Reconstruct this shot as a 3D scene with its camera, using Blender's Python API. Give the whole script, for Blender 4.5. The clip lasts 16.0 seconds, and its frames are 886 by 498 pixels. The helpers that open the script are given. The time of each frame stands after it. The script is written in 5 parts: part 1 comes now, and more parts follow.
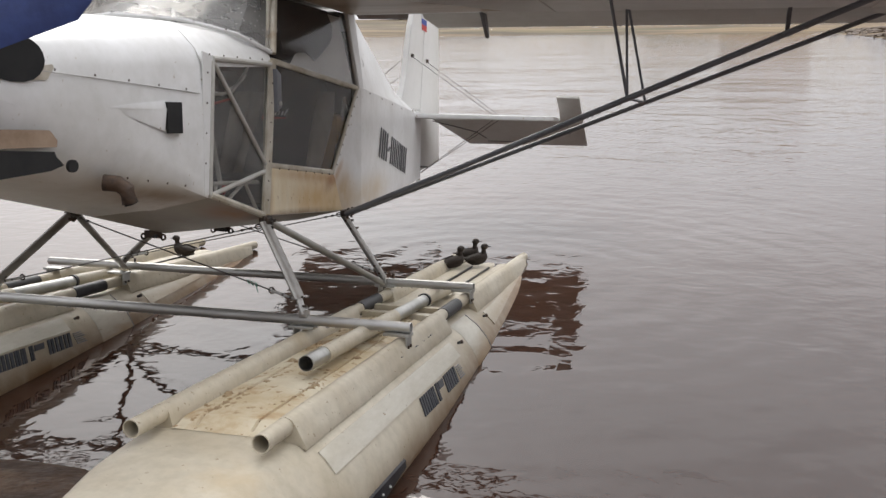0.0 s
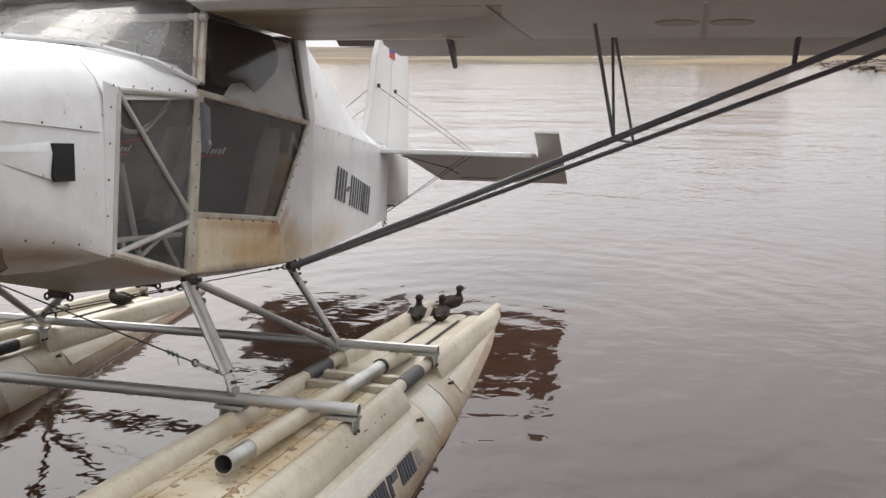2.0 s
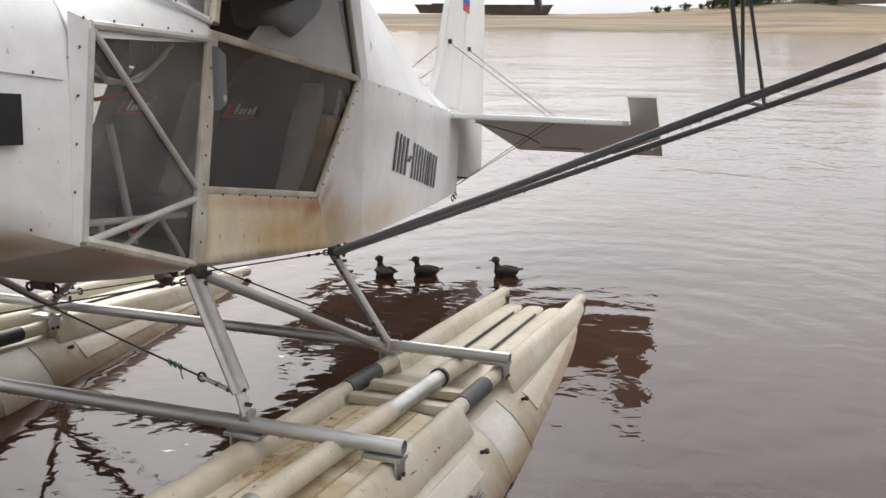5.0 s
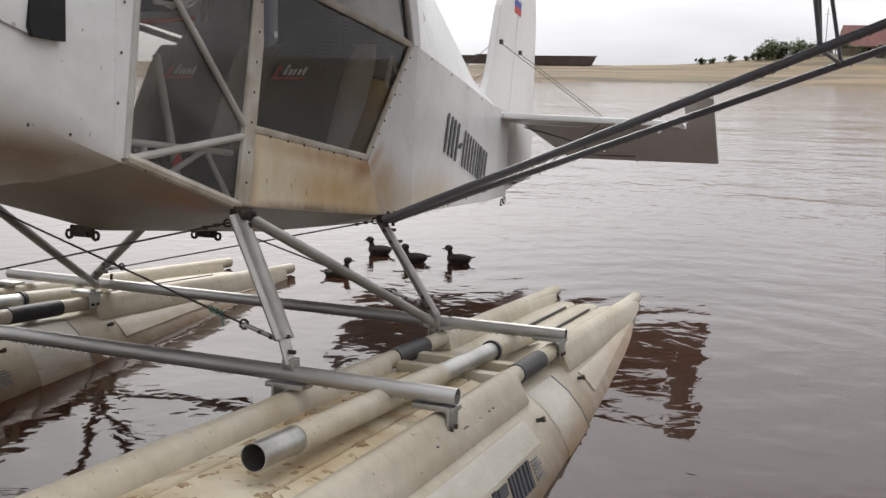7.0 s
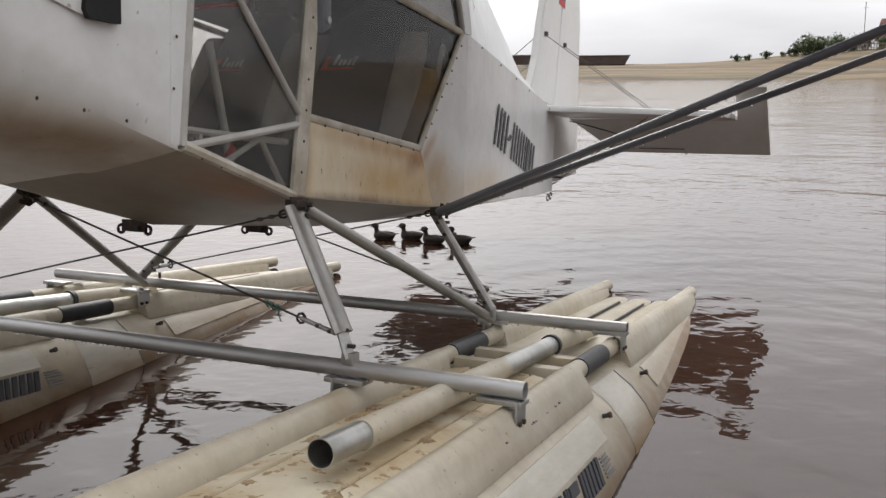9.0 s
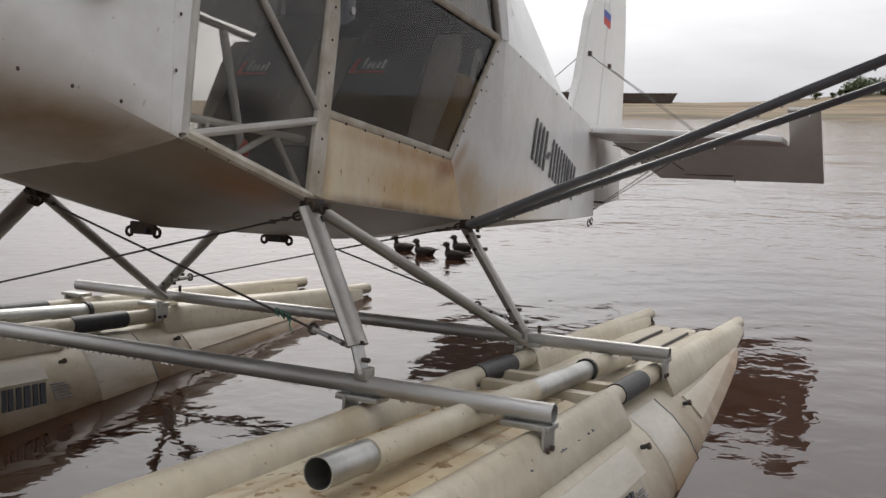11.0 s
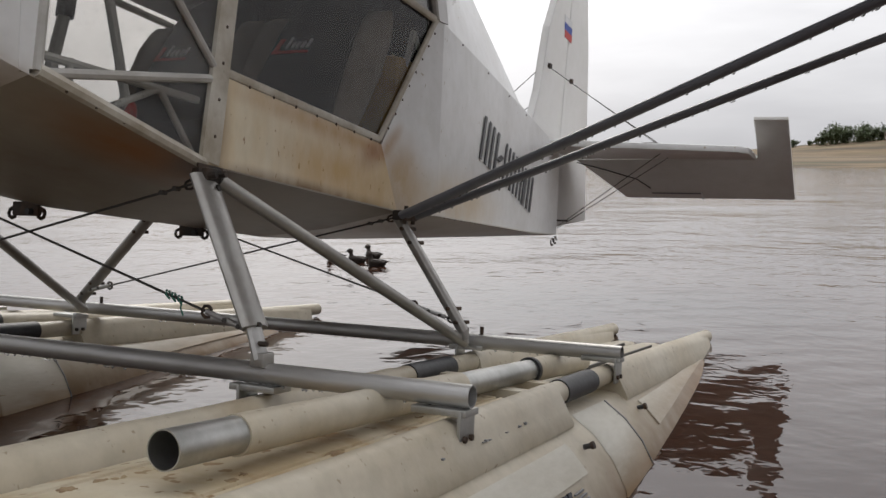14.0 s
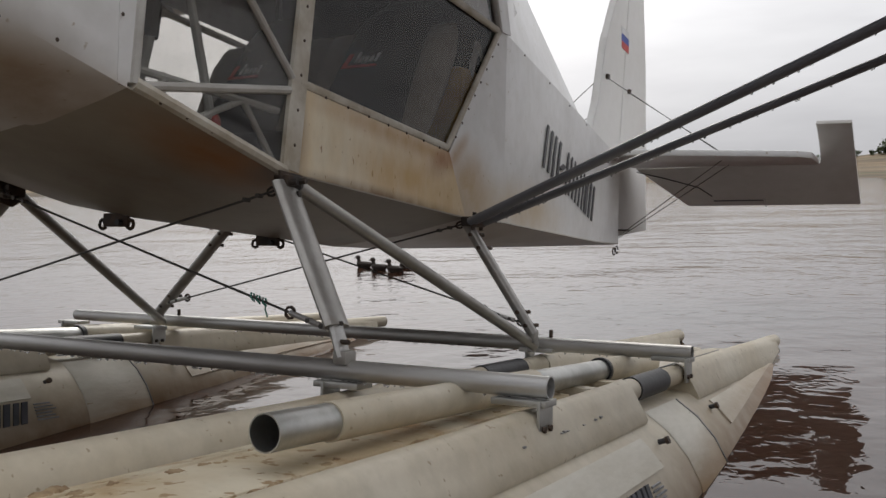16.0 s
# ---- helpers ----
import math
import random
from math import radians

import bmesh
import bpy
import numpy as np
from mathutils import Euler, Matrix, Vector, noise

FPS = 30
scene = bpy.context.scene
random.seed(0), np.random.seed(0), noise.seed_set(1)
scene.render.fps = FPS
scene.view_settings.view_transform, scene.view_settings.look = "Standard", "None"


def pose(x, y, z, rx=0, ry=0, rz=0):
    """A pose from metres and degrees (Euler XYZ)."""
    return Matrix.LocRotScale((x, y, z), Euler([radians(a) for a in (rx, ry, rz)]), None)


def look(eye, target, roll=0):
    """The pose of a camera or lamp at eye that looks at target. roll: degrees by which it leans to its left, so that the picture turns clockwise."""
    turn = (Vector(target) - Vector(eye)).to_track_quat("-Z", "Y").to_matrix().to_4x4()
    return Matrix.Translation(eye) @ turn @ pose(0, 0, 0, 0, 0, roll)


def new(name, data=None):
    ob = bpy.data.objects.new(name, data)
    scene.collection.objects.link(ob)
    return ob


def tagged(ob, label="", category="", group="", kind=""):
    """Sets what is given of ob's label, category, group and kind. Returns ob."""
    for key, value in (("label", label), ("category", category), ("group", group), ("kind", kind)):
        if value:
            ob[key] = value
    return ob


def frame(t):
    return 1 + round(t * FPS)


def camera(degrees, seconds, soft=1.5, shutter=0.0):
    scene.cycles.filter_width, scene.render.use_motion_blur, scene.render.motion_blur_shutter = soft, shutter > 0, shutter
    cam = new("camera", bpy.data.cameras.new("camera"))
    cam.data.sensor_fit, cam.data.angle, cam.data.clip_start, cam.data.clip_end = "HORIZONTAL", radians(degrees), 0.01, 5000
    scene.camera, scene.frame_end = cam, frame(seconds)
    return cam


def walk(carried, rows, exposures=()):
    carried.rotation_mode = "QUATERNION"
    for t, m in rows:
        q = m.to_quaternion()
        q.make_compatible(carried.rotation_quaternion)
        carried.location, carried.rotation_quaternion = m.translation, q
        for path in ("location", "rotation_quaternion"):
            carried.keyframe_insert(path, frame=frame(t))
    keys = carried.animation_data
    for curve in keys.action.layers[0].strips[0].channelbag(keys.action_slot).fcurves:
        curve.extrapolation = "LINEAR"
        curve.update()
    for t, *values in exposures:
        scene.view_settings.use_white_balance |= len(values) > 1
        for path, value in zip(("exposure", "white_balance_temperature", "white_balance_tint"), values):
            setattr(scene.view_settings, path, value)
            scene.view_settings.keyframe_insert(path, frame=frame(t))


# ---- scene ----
cam = camera(50.1, 16.0)
PATH = [
    (0, (0.069, 0.048, 1.444), (0.035, 1.994, 0.987), -0.6),
    (0.5, (0.066, 0.181, 1.445), (0.1, 2.125, 0.975), -0.5),
    (1, (0.037, 0.344, 1.453), (0.139, 2.296, 1.029), -0.7),
    (1.5, (0.061, 0.469, 1.438), (0.222, 2.416, 1.01), -0.8),
    (2, (0.14, 0.615, 1.444), (0.149, 2.574, 1.042), -0.0),
    (2.5, (0.19, 0.733, 1.438), (0.148, 2.687, 1.015), 0.3),
    (3, (0.13, 0.909, 1.419), (0.164, 2.864, 1.001), -0.1),
    (3.5, (0.082, 1.04, 1.397), (0.203, 2.999, 1.017), -0.6),
    (4, (0.123, 1.165, 1.379), (0.205, 3.111, 0.927), -1.1),
    (4.5, (0.148, 1.266, 1.379), (0.079, 3.207, 0.905), 0.1),
    (7, (0.1, 1.413, 1.062), (-0.139, 3.365, 0.697), 0.6),
    (7.5, (0.09, 1.429, 1.039), (-0.129, 3.385, 0.683), 1.5),
    (8, (0.067, 1.439, 1.039), (-0.105, 3.394, 0.658), 1.0),
    (8.5, (0.041, 1.457, 1.013), (-0.234, 3.397, 0.608), -0.9),
    (9, (0.024, 1.48, 1.016), (-0.287, 3.422, 0.656), -0.5),
    (9.5, (0.018, 1.495, 0.993), (-0.322, 3.44, 0.673), -0.3),
    (12, (0.088, 1.814, 0.823), (-0.333, 3.755, 0.592), 0.7),
    (12.5, (0.151, 1.881, 0.754), (-0.273, 3.826, 0.566), 0.6),
    (13, (0.161, 1.904, 0.744), (-0.235, 3.854, 0.548), -0.1),
    (13.5, (0.156, 1.902, 0.734), (-0.204, 3.86, 0.542), -0.0),
    (14, (0.131, 1.897, 0.734), (-0.239, 3.854, 0.552), -0.0),
    (14.5, (0.125, 1.888, 0.735), (-0.267, 3.842, 0.566), -0.1),
    (15, (0.1, 1.884, 0.731), (-0.348, 3.828, 0.589), -0.2),
    (15.5, (0.101, 1.869, 0.707), (-0.371, 3.809, 0.586), -0.4),
    (16, (0.106, 1.83, 0.699), (-0.378, 3.766, 0.56), -1.4),
]
walk(cam, [(t, look(eye, target, roll)) for t, eye, target, roll in PATH],
     exposures=((0, 0.53), (1, 0.7), (2, 0.72), (4.5, 0.87), (7, 0.54), (9.5, 0.46), (12.5, 0.17), (14.5, 0.09), (16, -0.05)))

# ---- world, sun, exposure ----
world = bpy.data.worlds.new("overcast_sky")
scene.world = world
world.use_nodes = True
wt = world.node_tree
wt.nodes.clear()


def wn(kind, **kw):
    n = wt.nodes.new(kind)
    for k, v in kw.items():
        n.inputs[k].default_value = v
    return n


w_out = wn("ShaderNodeOutputWorld")
w_bg = wn("ShaderNodeBackground", Strength=0.1)
w_sky = wt.nodes.new("ShaderNodeTexSky")
w_sky.sky_type = "NISHITA"
w_sky.sun_disc = False
w_sky.sun_elevation, w_sky.sun_rotation = radians(40), radians(-15)
w_sky.air_density, w_sky.dust_density, w_sky.ozone_density = 1.0, 4.0, 1.0
w_sat = wn("ShaderNodeHueSaturation", Saturation=0.06, Value=1.0)
w_co = wt.nodes.new("ShaderNodeTexCoord")
w_map = wt.nodes.new("ShaderNodeMapping")
w_map.inputs["Scale"].default_value = (1.0, 1.0, 4.5)
w_noise = wn("ShaderNodeTexNoise", Scale=2.2, Detail=5.0, Roughness=0.55)
w_ramp = wt.nodes.new("ShaderNodeValToRGB")
w_ramp.color_ramp.elements[0].position, w_ramp.color_ramp.elements[0].color = 0.3, (6.6, 6.6, 6.98, 1)
w_ramp.color_ramp.elements[1].position, w_ramp.color_ramp.elements[1].color = 0.72, (10.4, 10.4, 10.7, 1)
w_mix = wt.nodes.new("ShaderNodeMix")
w_mix.data_type = "RGBA"
w_mix.inputs["Factor"].default_value = 0.8
L = wt.links.new
L(w_sky.outputs[0], w_sat.inputs["Color"])
L(w_co.outputs["Generated"], w_map.inputs["Vector"])
L(w_map.outputs[0], w_noise.inputs["Vector"])
L(w_noise.outputs["Fac"], w_ramp.inputs[0])
L(w_sat.outputs[0], w_mix.inputs["A"])
L(w_ramp.outputs[0], w_mix.inputs["B"])
# an overcast sky is brighter overhead than at the horizon
w_sep = wt.nodes.new("ShaderNodeSeparateXYZ")
w_rise = wn("ShaderNodeMapRange")
w_rise.inputs["To Min"].default_value, w_rise.inputs["To Max"].default_value = 0.68, 1.95
w_mul = wt.nodes.new("ShaderNodeVectorMath")
w_mul.operation = "SCALE"
L(w_co.outputs["Generated"], w_sep.inputs[0])
L(w_sep.outputs["Z"], w_rise.inputs["Value"])
L(w_mix.outputs["Result"], w_mul.inputs[0])
L(w_rise.outputs[0], w_mul.inputs["Scale"])
# the veiled sun brightens the cloud round it
w_dot = wt.nodes.new("ShaderNodeVectorMath")
w_dot.operation = "DOT_PRODUCT"
w_dot.inputs[1].default_value = Vector((-0.36, 0.88, 0.37)).normalized()
w_clamp = wn("ShaderNodeMath")
w_clamp.operation = "MAXIMUM"
w_clamp.inputs[1].default_value = 0.0
w_pow = wn("ShaderNodeMath")
w_pow.operation = "POWER"
w_pow.inputs[1].default_value = 18.0
w_glow = wt.nodes.new("ShaderNodeVectorMath")
w_glow.operation = "SCALE"
w_glow.inputs[0].default_value = (6.2, 5.8, 5.45)
w_add = wt.nodes.new("ShaderNodeVectorMath")
L(w_co.outputs["Generated"], w_dot.inputs[0])
L(w_dot.outputs["Value"], w_clamp.inputs[0])
L(w_clamp.outputs[0], w_pow.inputs[0])
L(w_pow.outputs[0], w_glow.inputs["Scale"])
# thick cloud behind the camera, thin cloud over the lake
w_side = wt.nodes.new("ShaderNodeVectorMath")
w_side.operation = "DOT_PRODUCT"
w_side.inputs[1].default_value = Vector((0.38, 0.87, 0.3)).normalized()
w_thin = wn("ShaderNodeMapRange")
w_thin.inputs["From Min"].default_value, w_thin.inputs["From Max"].default_value = -0.9, 0.9
w_thin.inputs["To Min"].default_value, w_thin.inputs["To Max"].default_value = 0.54, 1.05
w_cloud = wt.nodes.new("ShaderNodeVectorMath")
w_cloud.operation = "SCALE"
L(w_co.outputs["Generated"], w_side.inputs[0])
L(w_side.outputs["Value"], w_thin.inputs["Value"])
L(w_mul.outputs[0], w_cloud.inputs[0])
L(w_thin.outputs[0], w_cloud.inputs["Scale"])
L(w_cloud.outputs[0], w_add.inputs[0])
L(w_glow.outputs[0], w_add.inputs[1])
L(w_add.outputs[0], w_bg.inputs["Color"])
L(w_bg.outputs[0], w_out.inputs[0])

sun = new("sun", bpy.data.lights.new("sun", "SUN"))
sun.data.energy, sun.data.angle, sun.data.color = 0.9, radians(25), (1.0, 0.95, 0.88)
sun.matrix_world = look((-20, 74, 64), (0, 0, 0))


# ---- materials ----
def mat(name, color, rough=0.5, metal=0.0, color2=None, scale=6.0, detail=6.0, spread=(0.4, 0.62), bump=0.0, bump_scale=60.0,
        stain=None, stain_scale=2.0, stain_range=(0.55, 0.72), stretch=(1, 1, 1), ior=1.45, spec=0.5, rough2=None, tide_shade=None, grime=0.93, specks=None, zones=()):
    """Principled paint, metal or cloth with a second tone, stains and a fine relief, in object space."""
    m = bpy.data.materials.new(name)
    m.use_nodes = True
    nt = m.node_tree
    b = nt.nodes["Principled BSDF"]
    b.inputs["Roughness"].default_value, b.inputs["Metallic"].default_value = rough, metal
    b.inputs["IOR"].default_value, b.inputs["Specular IOR Level"].default_value = ior, spec
    co = nt.nodes.new("ShaderNodeTexCoord")
    mp = nt.nodes.new("ShaderNodeMapping")
    mp.inputs["Scale"].default_value = stretch
    nt.links.new(co.outputs["Object"], mp.inputs["Vector"])

    def noise_ramp(sc, lo, hi, c0, c1, det=detail):
        n = nt.nodes.new("ShaderNodeTexNoise")
        n.inputs["Scale"].default_value, n.inputs["Detail"].default_value, n.inputs["Roughness"].default_value = sc, det, 0.6
        r = nt.nodes.new("ShaderNodeValToRGB")
        r.color_ramp.elements[0].position, r.color_ramp.elements[0].color = lo, c0
        r.color_ramp.elements[1].position, r.color_ramp.elements[1].color = hi, c1
        nt.links.new(mp.outputs[0], n.inputs["Vector"])
        nt.links.new(n.outputs["Fac"], r.inputs[0])
        return r.outputs[0]

    c2 = color2 or tuple(c * 0.86 for c in color)
    col = noise_ramp(scale, spread[0], spread[1], (*color, 1), (*c2, 1))
    fine = noise_ramp(scale * 9, 0.32, 0.6, (grime, grime, grime * 0.985, 1), (1, 1, 1, 1))
    mul = nt.nodes.new("ShaderNodeMix")
    mul.data_type, mul.blend_type = "RGBA", "MULTIPLY"
    mul.inputs["Factor"].default_value = 1.0
    nt.links.new(col, mul.inputs["A"])
    nt.links.new(fine, mul.inputs["B"])
    col = mul.outputs["Result"]
    if stain:
        f = noise_ramp(stain_scale, stain_range[0], stain_range[1], (0, 0, 0, 1), (1, 1, 1, 1))
        mx = nt.nodes.new("ShaderNodeMix")
        mx.data_type = "RGBA"
        nt.links.new(f, mx.inputs["Factor"])
        nt.links.new(col, mx.inputs["A"])
        mx.inputs["B"].default_value = (*stain, 1)
        col = mx.outputs["Result"]
    if specks:
        # scattered dirt spots: colour, scale, how far they spread
        f = noise_ramp(specks[1], specks[2], specks[2] + 0.05, (0, 0, 0, 1), (1, 1, 1, 1), det=2.0)
        mx = nt.nodes.new("ShaderNodeMix")
        mx.data_type = "RGBA"
        nt.links.new(f, mx.inputs["Factor"])
        nt.links.new(col, mx.inputs["A"])
        mx.inputs["B"].default_value = (*specks[0], 1)
        col = mx.outputs["Result"]
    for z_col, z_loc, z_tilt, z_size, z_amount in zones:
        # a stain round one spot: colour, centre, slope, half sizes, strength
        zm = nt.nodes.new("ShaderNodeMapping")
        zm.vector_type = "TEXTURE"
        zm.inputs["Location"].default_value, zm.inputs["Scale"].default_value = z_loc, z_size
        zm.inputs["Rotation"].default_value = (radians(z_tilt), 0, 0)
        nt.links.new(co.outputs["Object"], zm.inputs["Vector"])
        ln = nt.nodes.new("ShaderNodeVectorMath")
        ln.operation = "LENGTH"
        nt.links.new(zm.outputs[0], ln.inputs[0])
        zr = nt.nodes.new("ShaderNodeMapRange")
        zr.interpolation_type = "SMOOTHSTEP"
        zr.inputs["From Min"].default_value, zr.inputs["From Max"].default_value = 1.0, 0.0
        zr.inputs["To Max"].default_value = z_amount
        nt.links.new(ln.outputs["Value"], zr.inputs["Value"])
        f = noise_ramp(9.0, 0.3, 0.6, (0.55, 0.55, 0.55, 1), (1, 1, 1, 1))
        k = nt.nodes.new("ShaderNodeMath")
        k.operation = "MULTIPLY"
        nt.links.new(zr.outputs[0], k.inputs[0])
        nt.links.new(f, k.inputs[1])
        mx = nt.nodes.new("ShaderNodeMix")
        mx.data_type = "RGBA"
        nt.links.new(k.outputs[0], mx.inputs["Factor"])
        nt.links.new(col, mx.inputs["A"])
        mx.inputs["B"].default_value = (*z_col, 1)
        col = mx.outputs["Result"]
    if tide_shade:
        # the water's scum line plus painted flank shade: colour, upper and lower height
        sp = nt.nodes.new("ShaderNodeSeparateXYZ")
        nt.links.new(co.outputs["Object"], sp.inputs[0])
        mr = nt.nodes.new("ShaderNodeMapRange")
        mr.inputs["From Min"].default_value, mr.inputs["From Max"].default_value = tide_shade[1], tide_shade[2]
        level = nt.nodes.new("ShaderNodeMath")      # the floats lie bow-up in the water
        level.operation = "MULTIPLY_ADD"
        level.inputs[1].default_value = -0.098
        nt.links.new(sp.outputs["Y"], level.inputs[0])
        nt.links.new(sp.outputs["Z"], level.inputs[2])
        nt.links.new(level.outputs[0], mr.inputs["Value"])
        f = noise_ramp(5.0, 0.25, 0.6, (0.5, 0.5, 0.5, 1), (1, 1, 1, 1))
        k = nt.nodes.new("ShaderNodeMath")
        k.operation = "MULTIPLY"
        nt.links.new(mr.outputs[0], k.inputs[0])
        nt.links.new(f, k.inputs[1])
        mx = nt.nodes.new("ShaderNodeMix")
        mx.data_type = "RGBA"
        nt.links.new(k.outputs[0], mx.inputs["Factor"])
        nt.links.new(col, mx.inputs["A"])
        mx.inputs["B"].default_value = (*tide_shade[0], 1)
        col = mx.outputs["Result"]
    nt.links.new(col, b.inputs["Base Color"])
    if rough2 is not None:
        g = noise_ramp(scale * 2.3, 0.35, 0.7, (rough,) * 3 + (1,), (rough2,) * 3 + (1,))
        nt.links.new(g, b.inputs["Roughness"])
    if bump:
        n = nt.nodes.new("ShaderNodeTexNoise")
        n.inputs["Scale"].default_value, n.inputs["Detail"].default_value = bump_scale, 4
        bp = nt.nodes.new("ShaderNodeBump")
        bp.inputs["Strength"].default_value, bp.inputs["Distance"].default_value = bump, 0.01
        nt.links.new(mp.outputs[0], n.inputs["Vector"])
        nt.links.new(n.outputs["Fac"], bp.inputs["Height"])
        nt.links.new(bp.outputs[0], b.inputs["Normal"])
    return m


WHITE = mat("aged_white_paint", (0.74, 0.74, 0.735), 0.33, color2=(0.64, 0.635, 0.62), scale=2.2, stain=(0.52, 0.46, 0.36), stain_scale=1.3, stain_range=(0.66, 0.85), bump=0.05, bump_scale=14,
            specks=(( 0.45, 0.4, 0.33), 38, 0.7),
            zones=(((0.42, 0.26, 0.09), (0.57, 0.86, 0.42), 0, (0.3, 0.22, 0.2), 0.95), ((0.52, 0.4, 0.23), (0.5, 1.35, 0.4), 0, (0.4, 0.85, 0.14), 0.85),
                   ((0.4, 0.22, 0.07), (0.57, 0.79, 0.53), 40, (0.3, 0.12, 0.035), 0.8), ((0.3, 0.2, 0.11), (0.5, -0.6, 0.5), -12, (0.4, 0.6, 0.08), 0.9)))
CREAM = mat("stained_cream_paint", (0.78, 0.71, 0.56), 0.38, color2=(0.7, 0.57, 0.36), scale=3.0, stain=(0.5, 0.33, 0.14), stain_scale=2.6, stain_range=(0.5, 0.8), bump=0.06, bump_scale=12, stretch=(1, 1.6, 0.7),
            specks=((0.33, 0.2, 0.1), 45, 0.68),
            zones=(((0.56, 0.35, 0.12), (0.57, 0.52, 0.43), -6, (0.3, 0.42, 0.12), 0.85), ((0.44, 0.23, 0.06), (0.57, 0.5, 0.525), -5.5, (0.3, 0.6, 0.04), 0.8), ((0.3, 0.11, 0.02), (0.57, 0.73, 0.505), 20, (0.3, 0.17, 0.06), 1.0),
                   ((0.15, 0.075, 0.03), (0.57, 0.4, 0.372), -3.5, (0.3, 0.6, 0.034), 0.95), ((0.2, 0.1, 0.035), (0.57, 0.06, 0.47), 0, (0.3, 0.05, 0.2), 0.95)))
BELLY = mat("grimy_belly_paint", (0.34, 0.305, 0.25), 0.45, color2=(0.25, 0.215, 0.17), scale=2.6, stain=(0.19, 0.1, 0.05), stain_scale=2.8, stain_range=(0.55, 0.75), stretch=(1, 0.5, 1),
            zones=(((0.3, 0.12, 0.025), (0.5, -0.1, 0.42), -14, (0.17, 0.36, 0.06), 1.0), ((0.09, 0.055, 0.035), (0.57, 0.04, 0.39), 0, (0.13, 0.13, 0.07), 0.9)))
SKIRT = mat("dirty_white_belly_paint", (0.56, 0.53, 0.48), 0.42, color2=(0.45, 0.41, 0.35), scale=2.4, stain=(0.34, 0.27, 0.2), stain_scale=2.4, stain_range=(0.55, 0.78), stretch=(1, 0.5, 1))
FABRIC = mat("doped_wing_fabric", (0.62, 0.61, 0.59), 0.5, color2=(0.54, 0.52, 0.49), scale=1.6, bump=0.08, bump_scale=9, stain=(0.47, 0.4, 0.3), stain_scale=1.1, stain_range=(0.6, 0.85))
FINCLOTH = mat("thin_white_fin_fabric", (0.8, 0.8, 0.8), 0.4, color2=(0.74, 0.74, 0.73), scale=2.0)
for cloth, share in ((FINCLOTH, 0.5), (FABRIC, 0.14)):
    c_nt = cloth.node_tree
    c_tl = c_nt.nodes.new("ShaderNodeBsdfTranslucent")
    c_tl.inputs["Color"].default_value = (0.85, 0.84, 0.82, 1)
    c_mx = c_nt.nodes.new("ShaderNodeMixShader")
    c_mx.inputs[0].default_value = share
    c_nt.links.new(c_nt.nodes["Principled BSDF"].outputs[0], c_mx.inputs[1])
    c_nt.links.new(c_tl.outputs[0], c_mx.inputs[2])
    c_nt.links.new(c_mx.outputs[0], c_nt.nodes["Material Output"].inputs[0])
ROOT = mat("varnished_root_panel", (0.42, 0.34, 0.25), 0.4, color2=(0.3, 0.22, 0.14), scale=2.0, stretch=(0.6, 3, 1))
# tan waterline stain, its colour deepened to carry the flank's shade too
FLOAT = mat("float_vinyl", (0.55, 0.5, 0.4), 0.46, color2=(0.47, 0.41, 0.305), scale=2.5, stain=(0.42, 0.3, 0.15), stain_scale=2.0, stain_range=(0.6, 0.88), bump=0.1, bump_scale=18, tide_shade=((0.16, 0.083, 0.028), -0.205, -0.345), grime=0.86, specks=((0.3, 0.24, 0.165), 50, 0.7))
VINYL = mat("grubby_rail_vinyl", (0.55, 0.5, 0.4), 0.46, color2=(0.47, 0.41, 0.305), scale=2.5, stain=(0.42, 0.3, 0.15), stain_scale=2.0, stain_range=(0.6, 0.88), bump=0.1, bump_scale=18, grime=0.86, specks=((0.3, 0.24, 0.165), 50, 0.67))
DECK = mat("muddy_deck_vinyl", (0.63, 0.565, 0.43), 0.6, color2=(0.5, 0.4, 0.25), scale=4.0, specks=((0.3, 0.2, 0.1), 30, 0.62), stain=(0.4, 0.27, 0.14), stain_scale=7.0, stain_range=(0.53, 0.68), bump=0.15, bump_scale=25)
MUD = mat("dried_mud", (0.24, 0.16, 0.09), 0.9, color2=(0.4, 0.3, 0.18), scale=20, bump=0.6, bump_scale=60)
STEEL = mat("dull_aluminium_tube", (0.56, 0.555, 0.545), 0.45, 0.8, color2=(0.43, 0.42, 0.405), scale=5.0, stretch=(0.4, 3, 3), rough2=0.5, stain=(0.22, 0.19, 0.16), stain_scale=6, stain_range=(0.66, 0.85))
BRIGHT = mat("bare_aluminium", (0.55, 0.55, 0.53), 0.34, 0.95, color2=(0.42, 0.42, 0.4), scale=9.0, rough2=0.5)
GREY = mat("blue_grey_strut_paint", (0.165, 0.173, 0.195), 0.4, color2=(0.12, 0.125, 0.142), scale=4.0)
LEG = mat("grey_leg_paint", (0.42, 0.41, 0.39), 0.38, 0.6, color2=(0.3, 0.285, 0.265), scale=5.0, stain=(0.2, 0.15, 0.1), stain_scale=4, stain_range=(0.6, 0.8))
FRAME = mat("cream_window_frame", (0.6, 0.57, 0.5), 0.5, color2=(0.4, 0.35, 0.27), scale=8.0, stain=(0.25, 0.15, 0.07), stain_scale=6, stain_range=(0.62, 0.8))
PIPE = mat("pale_frame_tube", (0.5, 0.49, 0.46), 0.45, color2=(0.4, 0.38, 0.35), scale=8.0)
